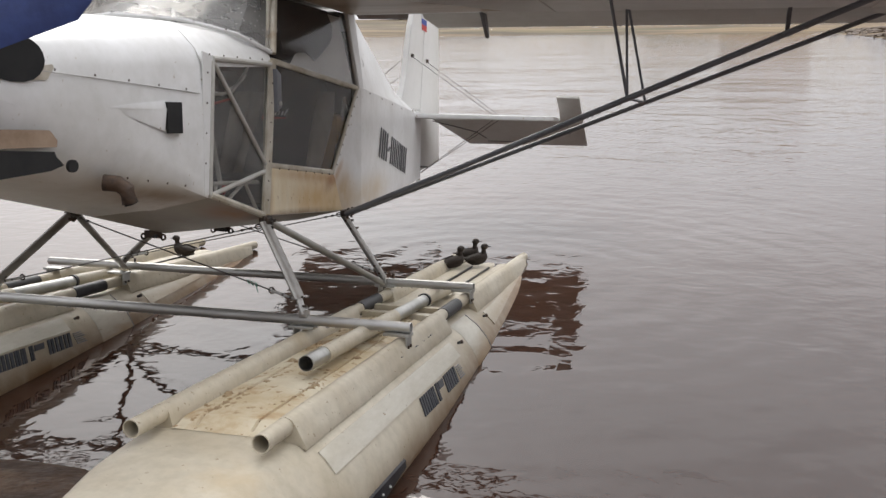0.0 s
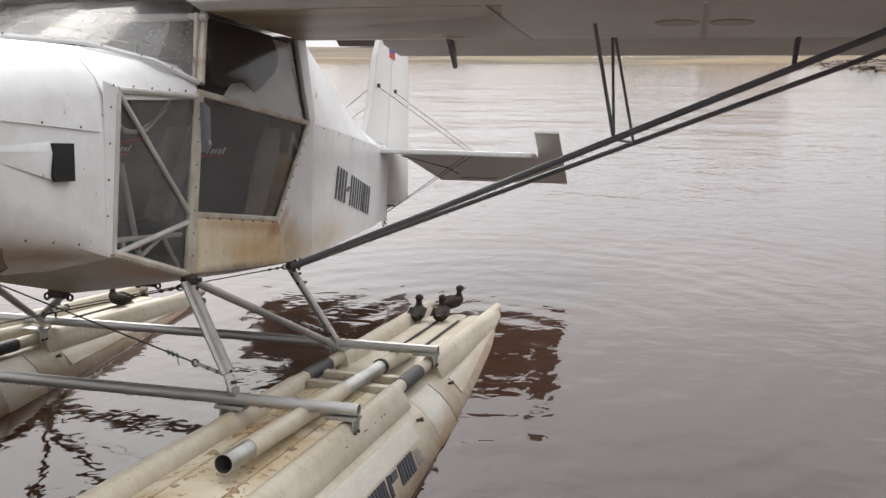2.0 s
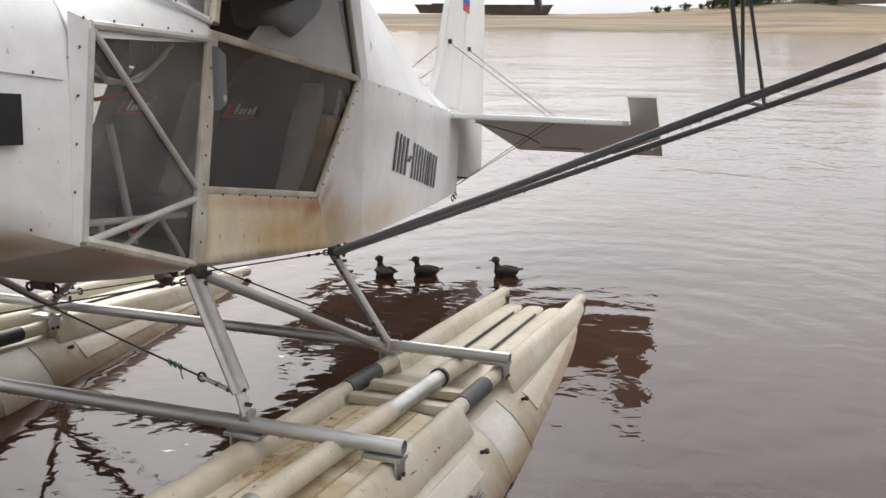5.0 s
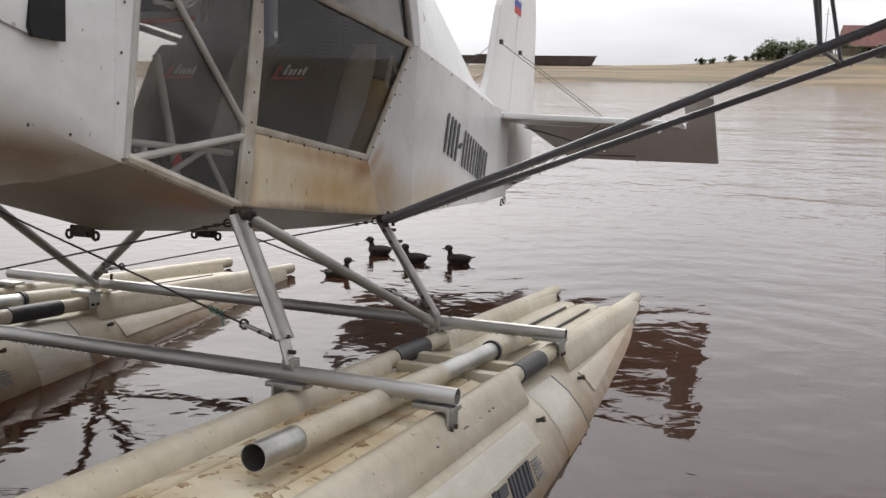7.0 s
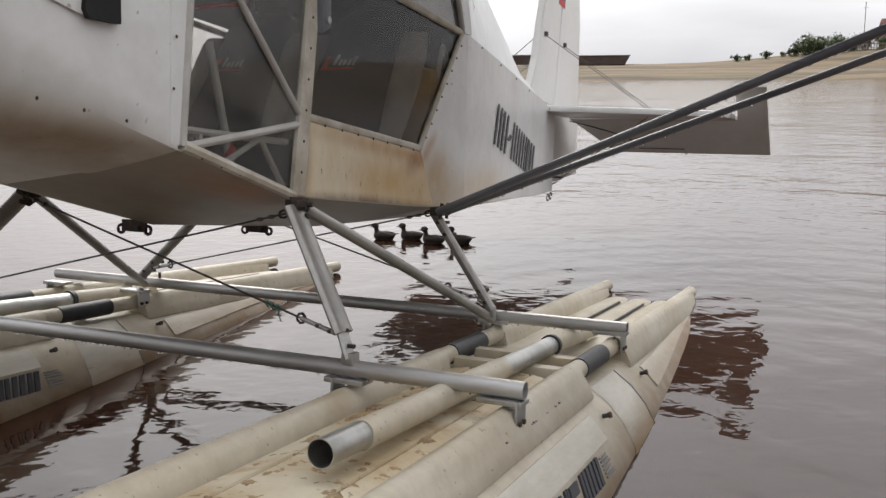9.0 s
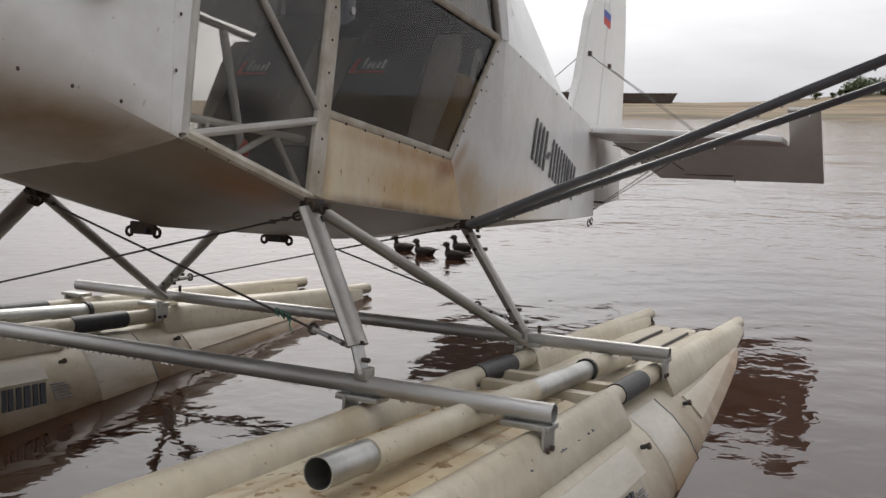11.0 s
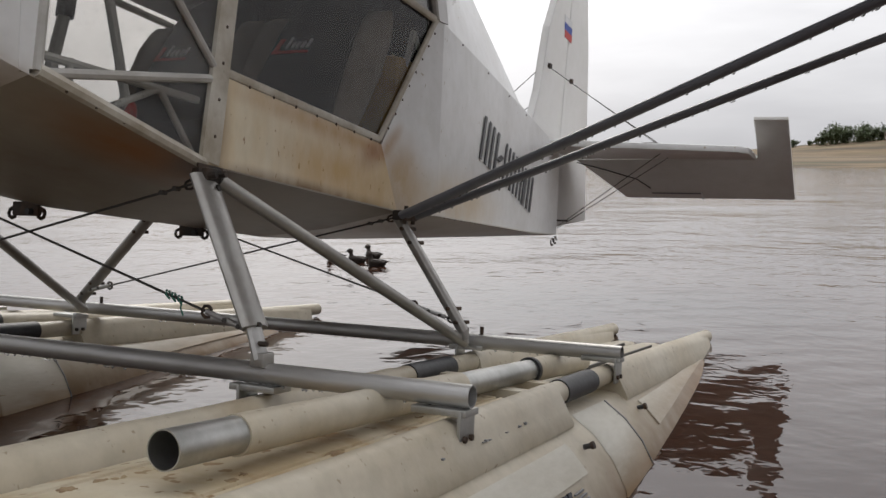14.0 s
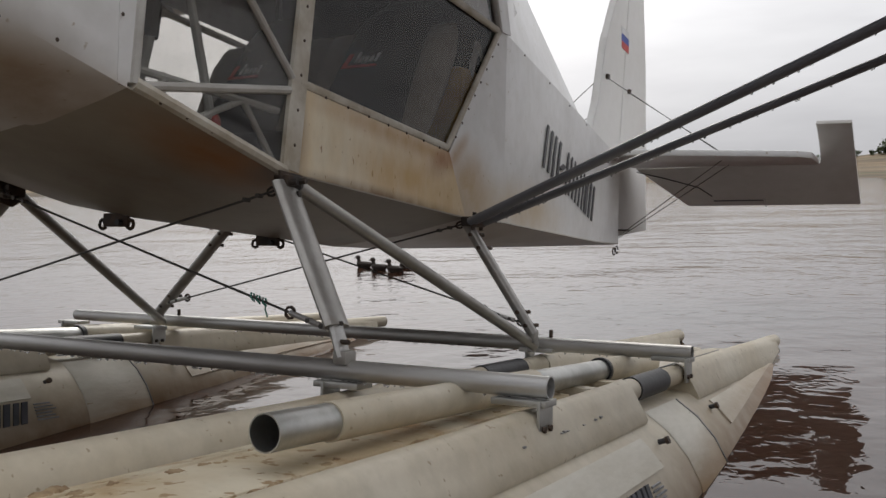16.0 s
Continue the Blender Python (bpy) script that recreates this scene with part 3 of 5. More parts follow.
# cowling: a rounded shell, open at the cabin
def cowl_ring(y, shrink=1.0):
    k, lo, up, top, hw = table(HULL, y)
    hw *= shrink
    zc = (k + top) / 2
    half = []
    b = max(0.0, min(1.0, (y + 0.85) / 0.42))      # from round at the nose to boxy at the cabin
    prof = [(0.0, k - 0.004 * b), (0.5, lerp(k + 0.012, lerp(k, lo, 0.38) - 0.004, b)), (lerp(0.8, 0.86, b), lerp(k, lo, lerp(0.6, 0.8, b)) - 0.004 * b), (lerp(0.96, 1.005, b), lo + lerp(0.05, -0.004, b)), (1.003, lo + lerp(0.13, 0.05, b)), (1.003, lerp(lo, up, 0.6)), (0.985, up - 0.05),
            (0.93, up + 0.01), (0.8, lerp(up, top, 0.55)), (0.5, lerp(up, top, 0.85)), (0.0, top)]
    for f, z in prof:
        half.append((CX + f * hw, y, zc + (z - zc) * shrink))
    return half + [(2 * CX - x, yy, z) for x, yy, z in half[-2:0:-1]]


rings = [cowl_ring(-1.46, 0.62), cowl_ring(-1.455, 0.8), cowl_ring(-1.43, 0.92), cowl_ring(-1.37, 0.985)]
rings += [cowl_ring(y) for y in (-1.25, -1.1, -0.95, -0.8, -0.6, -0.41)]
bm = loft(rings)
cowling = part("cowling", bm, WHITE, plane, "white engine cowling with grime along its chin", angle=50)

# top deck between cowling and windscreen
DECK_TOP = [(-0.425, 1.0, 1.13), (-0.15, 1.012, 1.14), (0.12, 1.03, 1.14)]
bm = bmesh.new()
rows = []
for y, up, top in DECK_TOP:
    pr = [(1.0, up - 0.05), (0.985, up - 0.03), (0.93, up + 0.012), (0.8, lerp(up, top, 0.55)), (0.5, lerp(up, top, 0.85)), (0, top)]
    h = [(CX + f * HW, y, z) for f, z in pr]
    rows.append(h + [(2 * CX - x, yy, z) for x, yy, z in h[-2::-1]])
add_loft(bm, rows, cap=(False, False), closed=False)
part("top_deck", thicken(bm), WHITE, plane, angle=50)

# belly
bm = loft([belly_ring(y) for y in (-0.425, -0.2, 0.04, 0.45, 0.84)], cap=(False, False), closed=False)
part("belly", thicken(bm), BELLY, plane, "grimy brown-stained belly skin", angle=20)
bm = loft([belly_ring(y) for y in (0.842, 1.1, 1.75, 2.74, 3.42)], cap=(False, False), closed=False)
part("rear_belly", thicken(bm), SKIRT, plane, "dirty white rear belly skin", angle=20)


def side_skin(pts, material, name, label="", port=True, thick=0.004):
    """A skin piece on the cabin side: points y, z, or y, z, inset from the side."""
    out = []
    for p in pts:
        y, z = p[0], p[1]
        hw = table(HULL, y)[4] - (p[2] if len(p) > 2 else 0.0)
        out.append((CX + hw if port else CX - hw, y, z))
    return part(name, slab(out, thick), material, plane, label)


for port in (True, False):
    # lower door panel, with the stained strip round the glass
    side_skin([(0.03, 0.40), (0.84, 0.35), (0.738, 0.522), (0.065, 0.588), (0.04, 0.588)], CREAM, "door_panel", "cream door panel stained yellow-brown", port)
    # aft side, in two bays
    for a, b, m in ((0.84, 1.10, WHITE), (1.10, 1.75, WHITE), (1.75, 2.74, WHITE), (2.74, 3.42, WHITE)):
        s = 1 if port else -1
        ra, rb = table(HULL, a), table(HULL, b)
        if a == 0.84:
            quad = [(CX + s * ra[4], 0.741, 0.522), (CX + s * ra[4], 0.84, 0.35), (CX + s * rb[4], b, rb[1]), (CX + s * rb[4], b, rb[2]), (CX + s * rb[4], 1.045, 0.925)]
        else:
            quad = [(CX + s * ra[4], a, ra[2]), (CX + s * ra[4], a, ra[1]), (CX + s * rb[4], b, rb[1]), (CX + s * rb[4], b, rb[2])]
        bm = bmesh.new()
        bm.faces.new([bm.verts.new(p) for p in quad])
        part("side_skin", thicken(bm), m, plane)

# turtledeck behind the wing: two flat facets up to a narrow roof
TURTLE = [(1.10, 0.93, 1.30, 0.45, 0.40), (1.75, 0.90, 1.20, 0.338, 0.25), (2.74, 0.845, 0.97, 0.167, 0.07), (3.30, 0.81, 0.85, 0.06, 0.02)]
bm = bmesh.new()
rows = []
for y, zu, zt, hw, ht in TURTLE:
    rows.append([(CX + hw, y, zu), (CX + ht, y, zt - 0.02), (CX + ht * 0.8, y, zt), (CX - ht * 0.8, y, zt), (CX - ht, y, zt - 0.02), (CX - hw, y, zu)])
add_loft(bm, rows, cap=(False, False), closed=False)
turtle = part("turtledeck", thicken(bm), WHITE, plane, angle=15)

# tail post
part("tail_post", slab([(CX, 3.40, 0.34), (CX, 3.47, 0.37), (CX, 3.45, 0.84), (CX, 3.38, 0.83)], 0.07, 0.008), WHITE, plane)
for y, z in ((3.41, 0.325), (3.46, 0.335)):
    lug = path_tube([(CX + 0.03, y + 0.02 * math.cos(a), z - 0.02 + 0.02 * math.sin(a)) for a in [i * 0.7 for i in range(9)]], 0.004, 6)
    part("mooring_eye", lug, RUST, plane)

# ---- cabin frame and windows ----
TUBES = [((0.018, 0.39), (0.195, 1.27), 0.014, "door_post"), ((-0.385, 0.508), (0.03, 0.572), 0.009, "window_bar"), ((-0.36, 0.97), (-0.395, 0.51), 0.010, "window_frame"),
         ((-0.36, 0.975), (0.04, 0.60), 0.008, "brace_tube"), ((-0.395, 0.512), (0.015, 0.402), 0.013, "lower_frame"), ((0.10, 1.0), (1.05, 0.926), 0.012, "door_rail"),
         ((0.072, 0.60), (0.122, 1.0), 0.010, "door_frame"), ((0.728, 0.535), (1.04, 0.922), 0.011, "door_frame"), ((0.066, 0.594), (0.728, 0.534), 0.011, "door_sill"),
         ((1.045, 0.926), (1.03, 1.29), 0.011, "rear_post"), ((-0.36, 0.98), (0.09, 0.985), 0.010, "window_frame")]
for port in (True, False):
    s = 1 if port else -1
    for (y0, z0), (y1, z1), r, nm in TUBES:
        def at(y, z):
            hw = table(HULL, y)[4] - max(0.0, z - 1.0) * 0.2
            return (CX + s * hw, y, z)
        m = FRAME if nm in ("door_post", "lower_frame", "door_sill", "door_frame", "door_rail") else PIPE
        part(nm, rod(at(y0, z0), at(y1, z1), r, n=8, flat=0.55 if nm.startswith("door") else 1.0, side=(0, 1, 0.2)), m, plane)
    side_skin([(-0.43, 0.51), (-0.39, 0.51), (-0.355, 0.985), (-0.43, 1.0)], WHITE, "window_margin", "", port)
    # skin strip between the nose window and the door
    side_skin([(0.010, 0.408), (0.064, 0.40), (0.132, 1.0), (0.085, 1.0)], FRAME, "post_cover", "", port, 0.01)
    panes = [([(-0.355, 0.975), (-0.392, 0.512), (0.03, 0.41), (0.10, 0.985)], "nose_window"),
             ([(0.09, 0.592), (0.726, 0.535), (1.036, 0.924), (0.14, 1.0)], "door_window"),
             ([(0.135, 1.0), (1.085, 0.93), (1.04, 1.28), (0.2, 1.28)], "upper_window")]
    for pts, nm in panes:
        out = []
        for y, z in pts:
            hw = table(HULL, y)[4] - 0.006 - max(0.0, z - 1.0) * 0.2
            out.append((CX + s * hw, y, z))
        g = part(nm, slab(out, 0.003), BEADED if nm == "nose_window" else GLASS, plane, "scratched clear acrylic pane")
        g.visible_shadow = False
# rivets round the door glass and along the post
def rivet_row(a, b, n, r=0.0045, port=True):
    for i in range(n):
        f = (i + 0.5) / n
        y, z = lerp(a[0], b[0], f), lerp(a[1], b[1], f)
        hw = table(HULL, y)[4] + 0.006
        yield (CX + hw, y, z)


def dome_mesh(r):
    bm = ball((0, 0, 0), r * 0.6, r, r, 6, 4)
    me = bpy.data.meshes.new("rivet")
    bm.to_mesh(me)
    bm.free()
    me.materials.append(RUST)
    return me


RIVET = dome_mesh(0.0038)
for a, b, n in (((0.11, 0.58), (0.72, 0.524), 7), ((0.748, 0.545), (1.045, 0.905), 8), ((0.042, 0.42), (0.1, 0.95), 7), ((-0.43, 0.57), (-0.40, 0.98), 4), ((-0.44, 0.99), (0.06, 1.0), 5),
                ((-0.37, 0.494), (-0.04, 0.412), 5), ((-1.2, 0.905), (-0.46, 0.865), 5), ((-0.9, 0.6), (-0.5, 0.545), 4), ((1.12, 0.92), (2.6, 0.835), 4)):
    for p in rivet_row(a, b, n):
        r = new("rivet", RIVET)
        r.location, r.parent = p, plane

# windscreen: from the deck's edge up to the wing
bm = bmesh.new()
lowr = [(CX + f * HW, yy, z) for f, yy, z in ((0.97, 0.13, 1.03), (0.85, -0.05, 1.085), (0.55, -0.2, 1.125), (0, -0.27, 1.142))]
lowr = lowr + [(2 * CX - x, y, z) for x, y, z in lowr[-2::-1]]
topr = [(CX + f * HW * 0.88, yy, 1.31) for f, yy in ((1.0, 0.24), (0.85, 0.19), (0.5, 0.16), (0, 0.15))]
topr = topr + [(2 * CX - x, y, z) for x, y, z in topr[-2::-1]]
add_loft(bm, [lowr, topr], cap=(False, False), closed=False)
g = part("windscreen", bm, SCREEN, plane, "clear windscreen beaded with rain")
g.visible_shadow = False
strip = path_tube([(x, y - 0.004, z + 0.004) for x, y, z in lowr], 0.009, 6)
part("windscreen_strip", strip, WHITE, plane)
for k in range(11):
    f = k / 10 * (len(lowr) - 1)
    i = min(int(f), len(lowr) - 2)
    p = Vector(lowr[i]).lerp(Vector(lowr[i + 1]), f - i)
    r = new("rivet", RIVET)
    r.location, r.parent = p + Vector((0.004, -0.012, 0.01)), plane
for s in (1, -1):
    part("screen_post", rod((CX + s * 0.44, 0.135, 1.03), (CX + s * 0.395, 0.245, 1.31), 0.014, n=8), FRAME, plane)

for s in (1, -1):
    part("rear_frame_skin", slab([(CX + s * 0.453, 1.042, 0.925), (CX + s * 0.453, 1.118, 0.93), (CX + s * 0.404, 1.118, 1.283), (CX + s * 0.399, 1.03, 1.283)], 0.004), WHITE, plane, "white skin strip behind the upper window")

# rear quarter panes under the wing's trailing edge
for s in (1, -1):
    g = part("rear_quarter_window", slab([(CX + s * 0.432, 1.11, 0.935), (CX + s * 0.375, 1.33, 1.06), (CX + s * 0.385, 1.06, 1.285)], 0.003), GLASS, plane)
    g.visible_shadow = False

# ---- cabin inside: floor, seats, panel, stick and tubes ----
part("cabin_floor", slab([(CX - 0.40, -0.38, 0.53), (CX + 0.40, -0.38, 0.53), (CX + 0.40, 0.02, 0.42), (CX - 0.40, 0.02, 0.42)], 0.01), SEAT, plane)
part("cabin_floor", slab([(CX - 0.42, 0.02, 0.42), (CX + 0.42, 0.02, 0.42), (CX + 0.42, 1.05, 0.37), (CX - 0.42, 1.05, 0.37)], 0.01), SEAT, plane)
part("firewall", slab([(CX - 0.42, -0.40, 0.60), (CX + 0.42, -0.40, 0.60), (CX + 0.42, -0.40, 0.98), (CX - 0.42, -0.40, 0.98)], 0.01), SEAT, plane)
part("rear_bulkhead", slab([(CX - 0.41, 1.12, 0.37), (CX + 0.41, 1.12, 0.37), (CX + 0.40, 1.06, 1.2), (CX - 0.40, 1.06, 1.2)], 0.01), SEAT, plane, "dark cloth bulkhead behind the seats")


def seat_back(x0):
    """A seat: cushion and reclined back with raised side bolsters."""
    back = []
    for f, w, d in ((0, 0.19, 0.08), (0.3, 0.2, 0.09), (0.7, 0.185, 0.08), (0.92, 0.14, 0.06), (1.0, 0.09, 0.03)):
        y, z = 0.60 + 0.30 * f, 0.50 + 0.50 * f
        back.append([(x0 + w * math.cos(a), y + d * math.sin(a) * (0.6 if math.sin(a) < 0 else 1), z) for a in [i * math.pi / 8 for i in range(16)]])
    part("seat_back", loft(back), SEAT, plane, "dark cloth seat back", angle=60)
    part("seat_cushion", box((x0 - 0.19, 0.24, 0.42), (x0 + 0.19, 0.64, 0.53), 0.03), SEAT, plane)
    for s in (1, -1):
        part("side_bolster", loft([[(x0 + s * 0.17 + 0.04 * math.cos(a), 0.60 + 0.30 * f - 0.08 * f * f + 0.085 * w * math.sin(a), 0.50 + 0.40 * f) for a in [i * math.pi / 5 for i in range(10)]]
                                   for f, w in ((0, 0.42), (0.25, 0.6), (0.55, 0.85), (0.8, 0.82), (0.94, 0.55), (1.0, 0.2))]), SEATG, plane, "beige cloth bolster", angle=60)
    # embroidered mark: plain white strokes over a red swash
    for dx, w, h in ((-0.068, 0.007, 0.034), (-0.05, 0.008, 0.018), (-0.034, 0.007, 0.018), (-0.017, 0.008, 0.018), (0.0, 0.007, 0.026)):
        part("seat_mark", slab([(x0 + dx, 0.712, 0.79), (x0 + dx + w, 0.712, 0.79), (x0 + dx + w + h * 0.25, 0.712 + h * 0.6, 0.79 + h), (x0 + dx + h * 0.25, 0.712 + h * 0.6, 0.79 + h)], 0.003), WHITEF, plane)
    part("seat_mark", slab([(x0 - 0.10, 0.705, 0.775), (x0 + 0.01, 0.705, 0.775), (x0 + 0.01, 0.708, 0.781), (x0 - 0.09, 0.71, 0.783)], 0.003), RED, plane)
    part("seat_mark", slab([(x0 - 0.11, 0.705, 0.775), (x0 - 0.095, 0.705, 0.775), (x0 - 0.08, 0.73, 0.82), (x0 - 0.095, 0.73, 0.82)], 0.003), RED, plane)


seat_back(CX + 0.215)
seat_back(CX - 0.215)
part("fuel_tank", box((CX - 0.3, 0.87, 0.40), (CX + 0.42, 1.0, 0.80), 0.04), OCHRE, plane, "ochre plastic fuel tank behind the seats")
part("instrument_panel", box((CX - 0.34, -0.12, 0.86), (CX + 0.34, -0.08, 1.03), 0.015), SEAT, plane)
for i in range(4):
    part("dial", rod((CX - 0.24 + i * 0.15, -0.079, 0.945), (CX - 0.24 + i * 0.15, -0.072, 0.945), 0.045, n=16), RUBBER, plane)
part("control_stick", path_tube([(CX + 0.02, 0.0, 0.45), (CX + 0.02, 0.02, 0.62), (CX + 0.02, 0.05, 0.74)], 0.014), PIPE, plane)
part("stick_grip", path_tube([(CX + 0.02, 0.05, 0.73), (CX + 0.02, 0.06, 0.80), (CX + 0.02, 0.05, 0.85)], 0.02), RUBBER, plane)
part("throttle_lever", path_tube([(CX + 0.3, -0.02, 0.44), (CX + 0.29, -0.06, 0.62), (CX + 0.28, -0.09, 0.76)], 0.010), PIPE, plane)
part("throttle_knob", ball((CX + 0.3, -0.03, 0.50), 0.014, 0.014, 0.025), RED, plane)
for s in (1, -1):
    part("rudder_pedal", path_tube([(CX + s * 0.3, -0.34, 0.50), (CX + s * 0.3, -0.3, 0.58), (CX + s * 0.18, -0.3, 0.58), (CX + s * 0.18, -0.34, 0.50)], 0.009), PIPE, plane)
    part("floor_tube", rod((CX + s * 0.42, -0.38, 0.545), (CX + s * 0.42, 0.03, 0.53), 0.008, n=8), PIPE, plane)
    part("floor_tube", rod((CX + s * 0.42, -0.22, 0.475), (CX + s * 0.42, -0.08, 0.535), 0.007, n=8), PIPE, plane)
    part("floor_tube", rod((CX + s * 0.42, -0.08, 0.535), (CX + s * 0.42, 0.02, 0.42), 0.007, n=8), PIPE, plane)
    part("floor_tube", rod((CX + s * 0.42, -0.3, 0.49), (CX + s * 0.42, -0.3, 0.55), 0.007, n=8), PIPE, plane)
    part("seat_tube", rod((CX + s * 0.41, 0.82, 0.5), (CX + s * 0.41, 0.98, 0.88), 0.009, n=8), PIPE, plane)
    part("seat_tube", rod((CX + s * 0.41, 0.98, 0.88), (CX + s * 0.41, 1.05, 0.8), 0.007, n=8), PIPE, plane)
part("cabin_cross_tube", rod((CX - 0.43, 0.2, 1.26), (CX + 0.43, 0.2, 1.26), 0.013, n=10), PIPE, plane)
part("cabin_diagonal", rod((CX - 0.3, -0.36, 0.95), (CX + 0.02, 0.18, 1.25), 0.011, n=8), RUBBER, plane)
part("cabin_diagonal", rod((CX + 0.3, -0.36, 0.95), (CX - 0.02, 0.18, 1.25), 0.011, n=8), RUBBER, plane)
part("wiring", path_tube([(CX + 0.40, -0.33, 0.93), (CX + 0.38, -0.22, 0.86), (CX + 0.38, -0.1, 0.87), (CX + 0.4, -0.02, 0.94)], 0.006), PIPE, plane)
part("wiring", path_tube([(CX + 0.3, -0.38, 0.84), (CX + 0.33, -0.2, 0.82), (CX + 0.36, -0.05, 0.85)], 0.005), RED, plane)
part("engine_hose", path_tube([(CX + 0.25, -0.35, 0.6), (CX + 0.3, -0.3, 0.7), (CX + 0.2, -0.24, 0.78), (CX + 0.25, -0.2, 0.88)], 0.016), RUBBER, plane)
part("door_handle", slab([(CX + HW + 0.012, 0.10, 0.97), (CX + HW + 0.012, 0.145, 0.95), (CX + HW + 0.012, 0.15, 0.82), (CX + HW + 0.012, 0.11, 0.80)], 0.02, 0.005), GREY, plane, "dark grey door latch")
part("latch_bolt", rod((CX + HW + 0.02, 0.13, 0.835), (CX + HW + 0.028, 0.13, 0.835), 0.009, n=10), BRIGHT, plane)

part("black_hose_loop", path_tube([(CX + 0.28 + 0.015 * math.sin(a), -0.30 + 0.06 * math.cos(a), 0.80 + 0.07 * math.sin(a)) for a in [i * 0.5 for i in range(12)]], 0.009, 8), RUBBER, plane)
part("green_strap", path_tube([(CX + 0.21, -0.2, 1.04), (CX + 0.19, -0.23, 0.88), (CX + 0.22, -0.25, 0.76)], 0.004, 6), GREEN, plane)
part("clear_hose", path_tube([(CX + 0.35, -0.34, 0.95), (CX + 0.36, -0.25, 0.88), (CX + 0.37, -0.15, 0.86), (CX + 0.37, -0.04, 0.9), (CX + 0.38, 0.04, 0.97)], 0.005, 6), WHITEF, plane)
for s in (1, -1):
    part("quarter_lining", slab([(CX + s * 0.41, 1.115, 0.94), (CX + s * 0.355, 1.31, 1.06), (CX + s * 0.365, 1.07, 1.26)], 0.004), FABRIC, plane)
    hem = [(0.26, 1.04), (0.32, 1.03), (0.40, 1.05), (0.5, 1.06), (0.58, 1.03), (0.66, 1.06), (0.72, 1.09), (0.77, 1.11), (0.83, 1.15), (0.86, 1.2), (0.82, 1.27), (0.26, 1.27)]
    part("hung_cloth", slab([(CX + s * (0.432 - 0.2 * (z - 1)), y, z) for y, z in hem], 0.006), SEAT, plane, "dark cloth hung inside the upper window")
    # white panel added behind the pane in place of its bright sky reflection
    part("reflection_panel", slab([(CX + s * (0.418 - 0.2 * (z - 1)), y, z) for y, z in ((0.34, 1.0), (0.7, 0.965), (1.03, 0.945), (1.0, 1.26), (0.66, 1.26), (0.5, 1.1))], 0.004), WHITEF, plane, "white panel standing in for sky reflected in the upper window")
part("headliner", slab([(CX - 0.36, 0.24, 1.268), (CX + 0.36, 0.24, 1.268), (CX + 0.36, 1.05, 1.268), (CX - 0.36, 1.05, 1.268)], 0.006), SEAT, plane)

# ---- nose details ----
def on_cowl(y, z):
    """The port side of the cowling at y, z."""
    k, lo, up, top, hw = table(HULL, y)
    if z > up - 0.05:
        hw *= lerp(0.985, 0.85, min(1, (z - up + 0.05) / 0.1))
    return CX + hw


inlet = [(-1.245 + 0.085 * math.cos(a), 0.922 + 0.06 * math.sin(a)) for a in [i * math.pi / 9 for i in range(18)]]
part("air_inlet", slab([(on_cowl(y, 0.9) + 0.003, y, z) for y, z in inlet], 0.012), DARK, plane, "round dark cooling inlet")
part("inlet_tape", slab([(on_cowl(y, 0.88) + 0.0015, y, z) for y, z in ((-1.24, 0.868), (-1.15, 0.872), (-1.125, 0.905), (-1.13, 0.915), (-1.16, 0.91), (-1.2, 0.885))], 0.002), FRAME, plane, "yellowed tape beside the inlet")
part("side_vent", slab([(CX + HW + 0.001, -0.66, 0.825), (CX + HW + 0.001, -0.575, 0.825), (CX + HW + 0.003, -0.575, 0.725), (CX + HW + 0.001, -0.65, 0.725), (CX + HW + 0.001, -0.66, 0.74)], 0.012), DARK, plane, "dark rectangular vent mouth")
part("vent_scoop", loft([[(on_cowl(-0.92, 0.8) - 0.002, -0.92, 0.806), (on_cowl(-0.92, 0.8) - 0.002, -0.92, 0.80), (on_cowl(-0.92, 0.8) + 0.002, -0.92, 0.803)],
                         [(CX + HW - 0.004, -0.655, 0.83), (CX + HW - 0.004, -0.655, 0.73), (CX + HW + 0.004, -0.655, 0.80)]]), WHITE, plane)
part("lower_inlet", slab([(on_cowl(-1.3, 0.7) + 0.012, -1.38, 0.69), (on_cowl(-1.2, 0.7) + 0.010, -1.14, 0.68), (on_cowl(-1.15, 0.7) + 0.006, -1.135, 0.665), (on_cowl(-1.15, 0.7) + 0.006, -1.105, 0.642), (on_cowl(-1.15, 0.7) + 0.004, -1.16, 0.628), (on_cowl(-1.3, 0.7) + 0.012, -1.36, 0.61)], 0.012), DARK, plane, "black lower inlet slot")
part("tape_patch", slab([(on_cowl(-1.3, 0.7) + 0.014, -1.38, 0.742), (on_cowl(-1.2, 0.7) + 0.012, -1.155, 0.738), (on_cowl(-1.15, 0.7) + 0.01, -1.13, 0.71), (on_cowl(-1.15, 0.7) + 0.01, -1.135, 0.692), (on_cowl(-1.3, 0.7) + 0.014, -1.38, 0.692)], 0.006), TAPE, plane, "strip of brown packing tape")
part("exhaust_pipe", path_tube([(CX + 0.39, -0.91, 0.582), (CX + 0.43, -0.895, 0.578), (CX + 0.452, -0.886, 0.56), (CX + 0.46, -0.882, 0.52)], 0.025, 16), RUST, plane, "rusty exhaust stub turned down")
part("exhaust_mouth", rod((CX + 0.4602, -0.8815, 0.5195), (CX + 0.4606, -0.881, 0.5175), 0.020, n=14), DARK, plane)
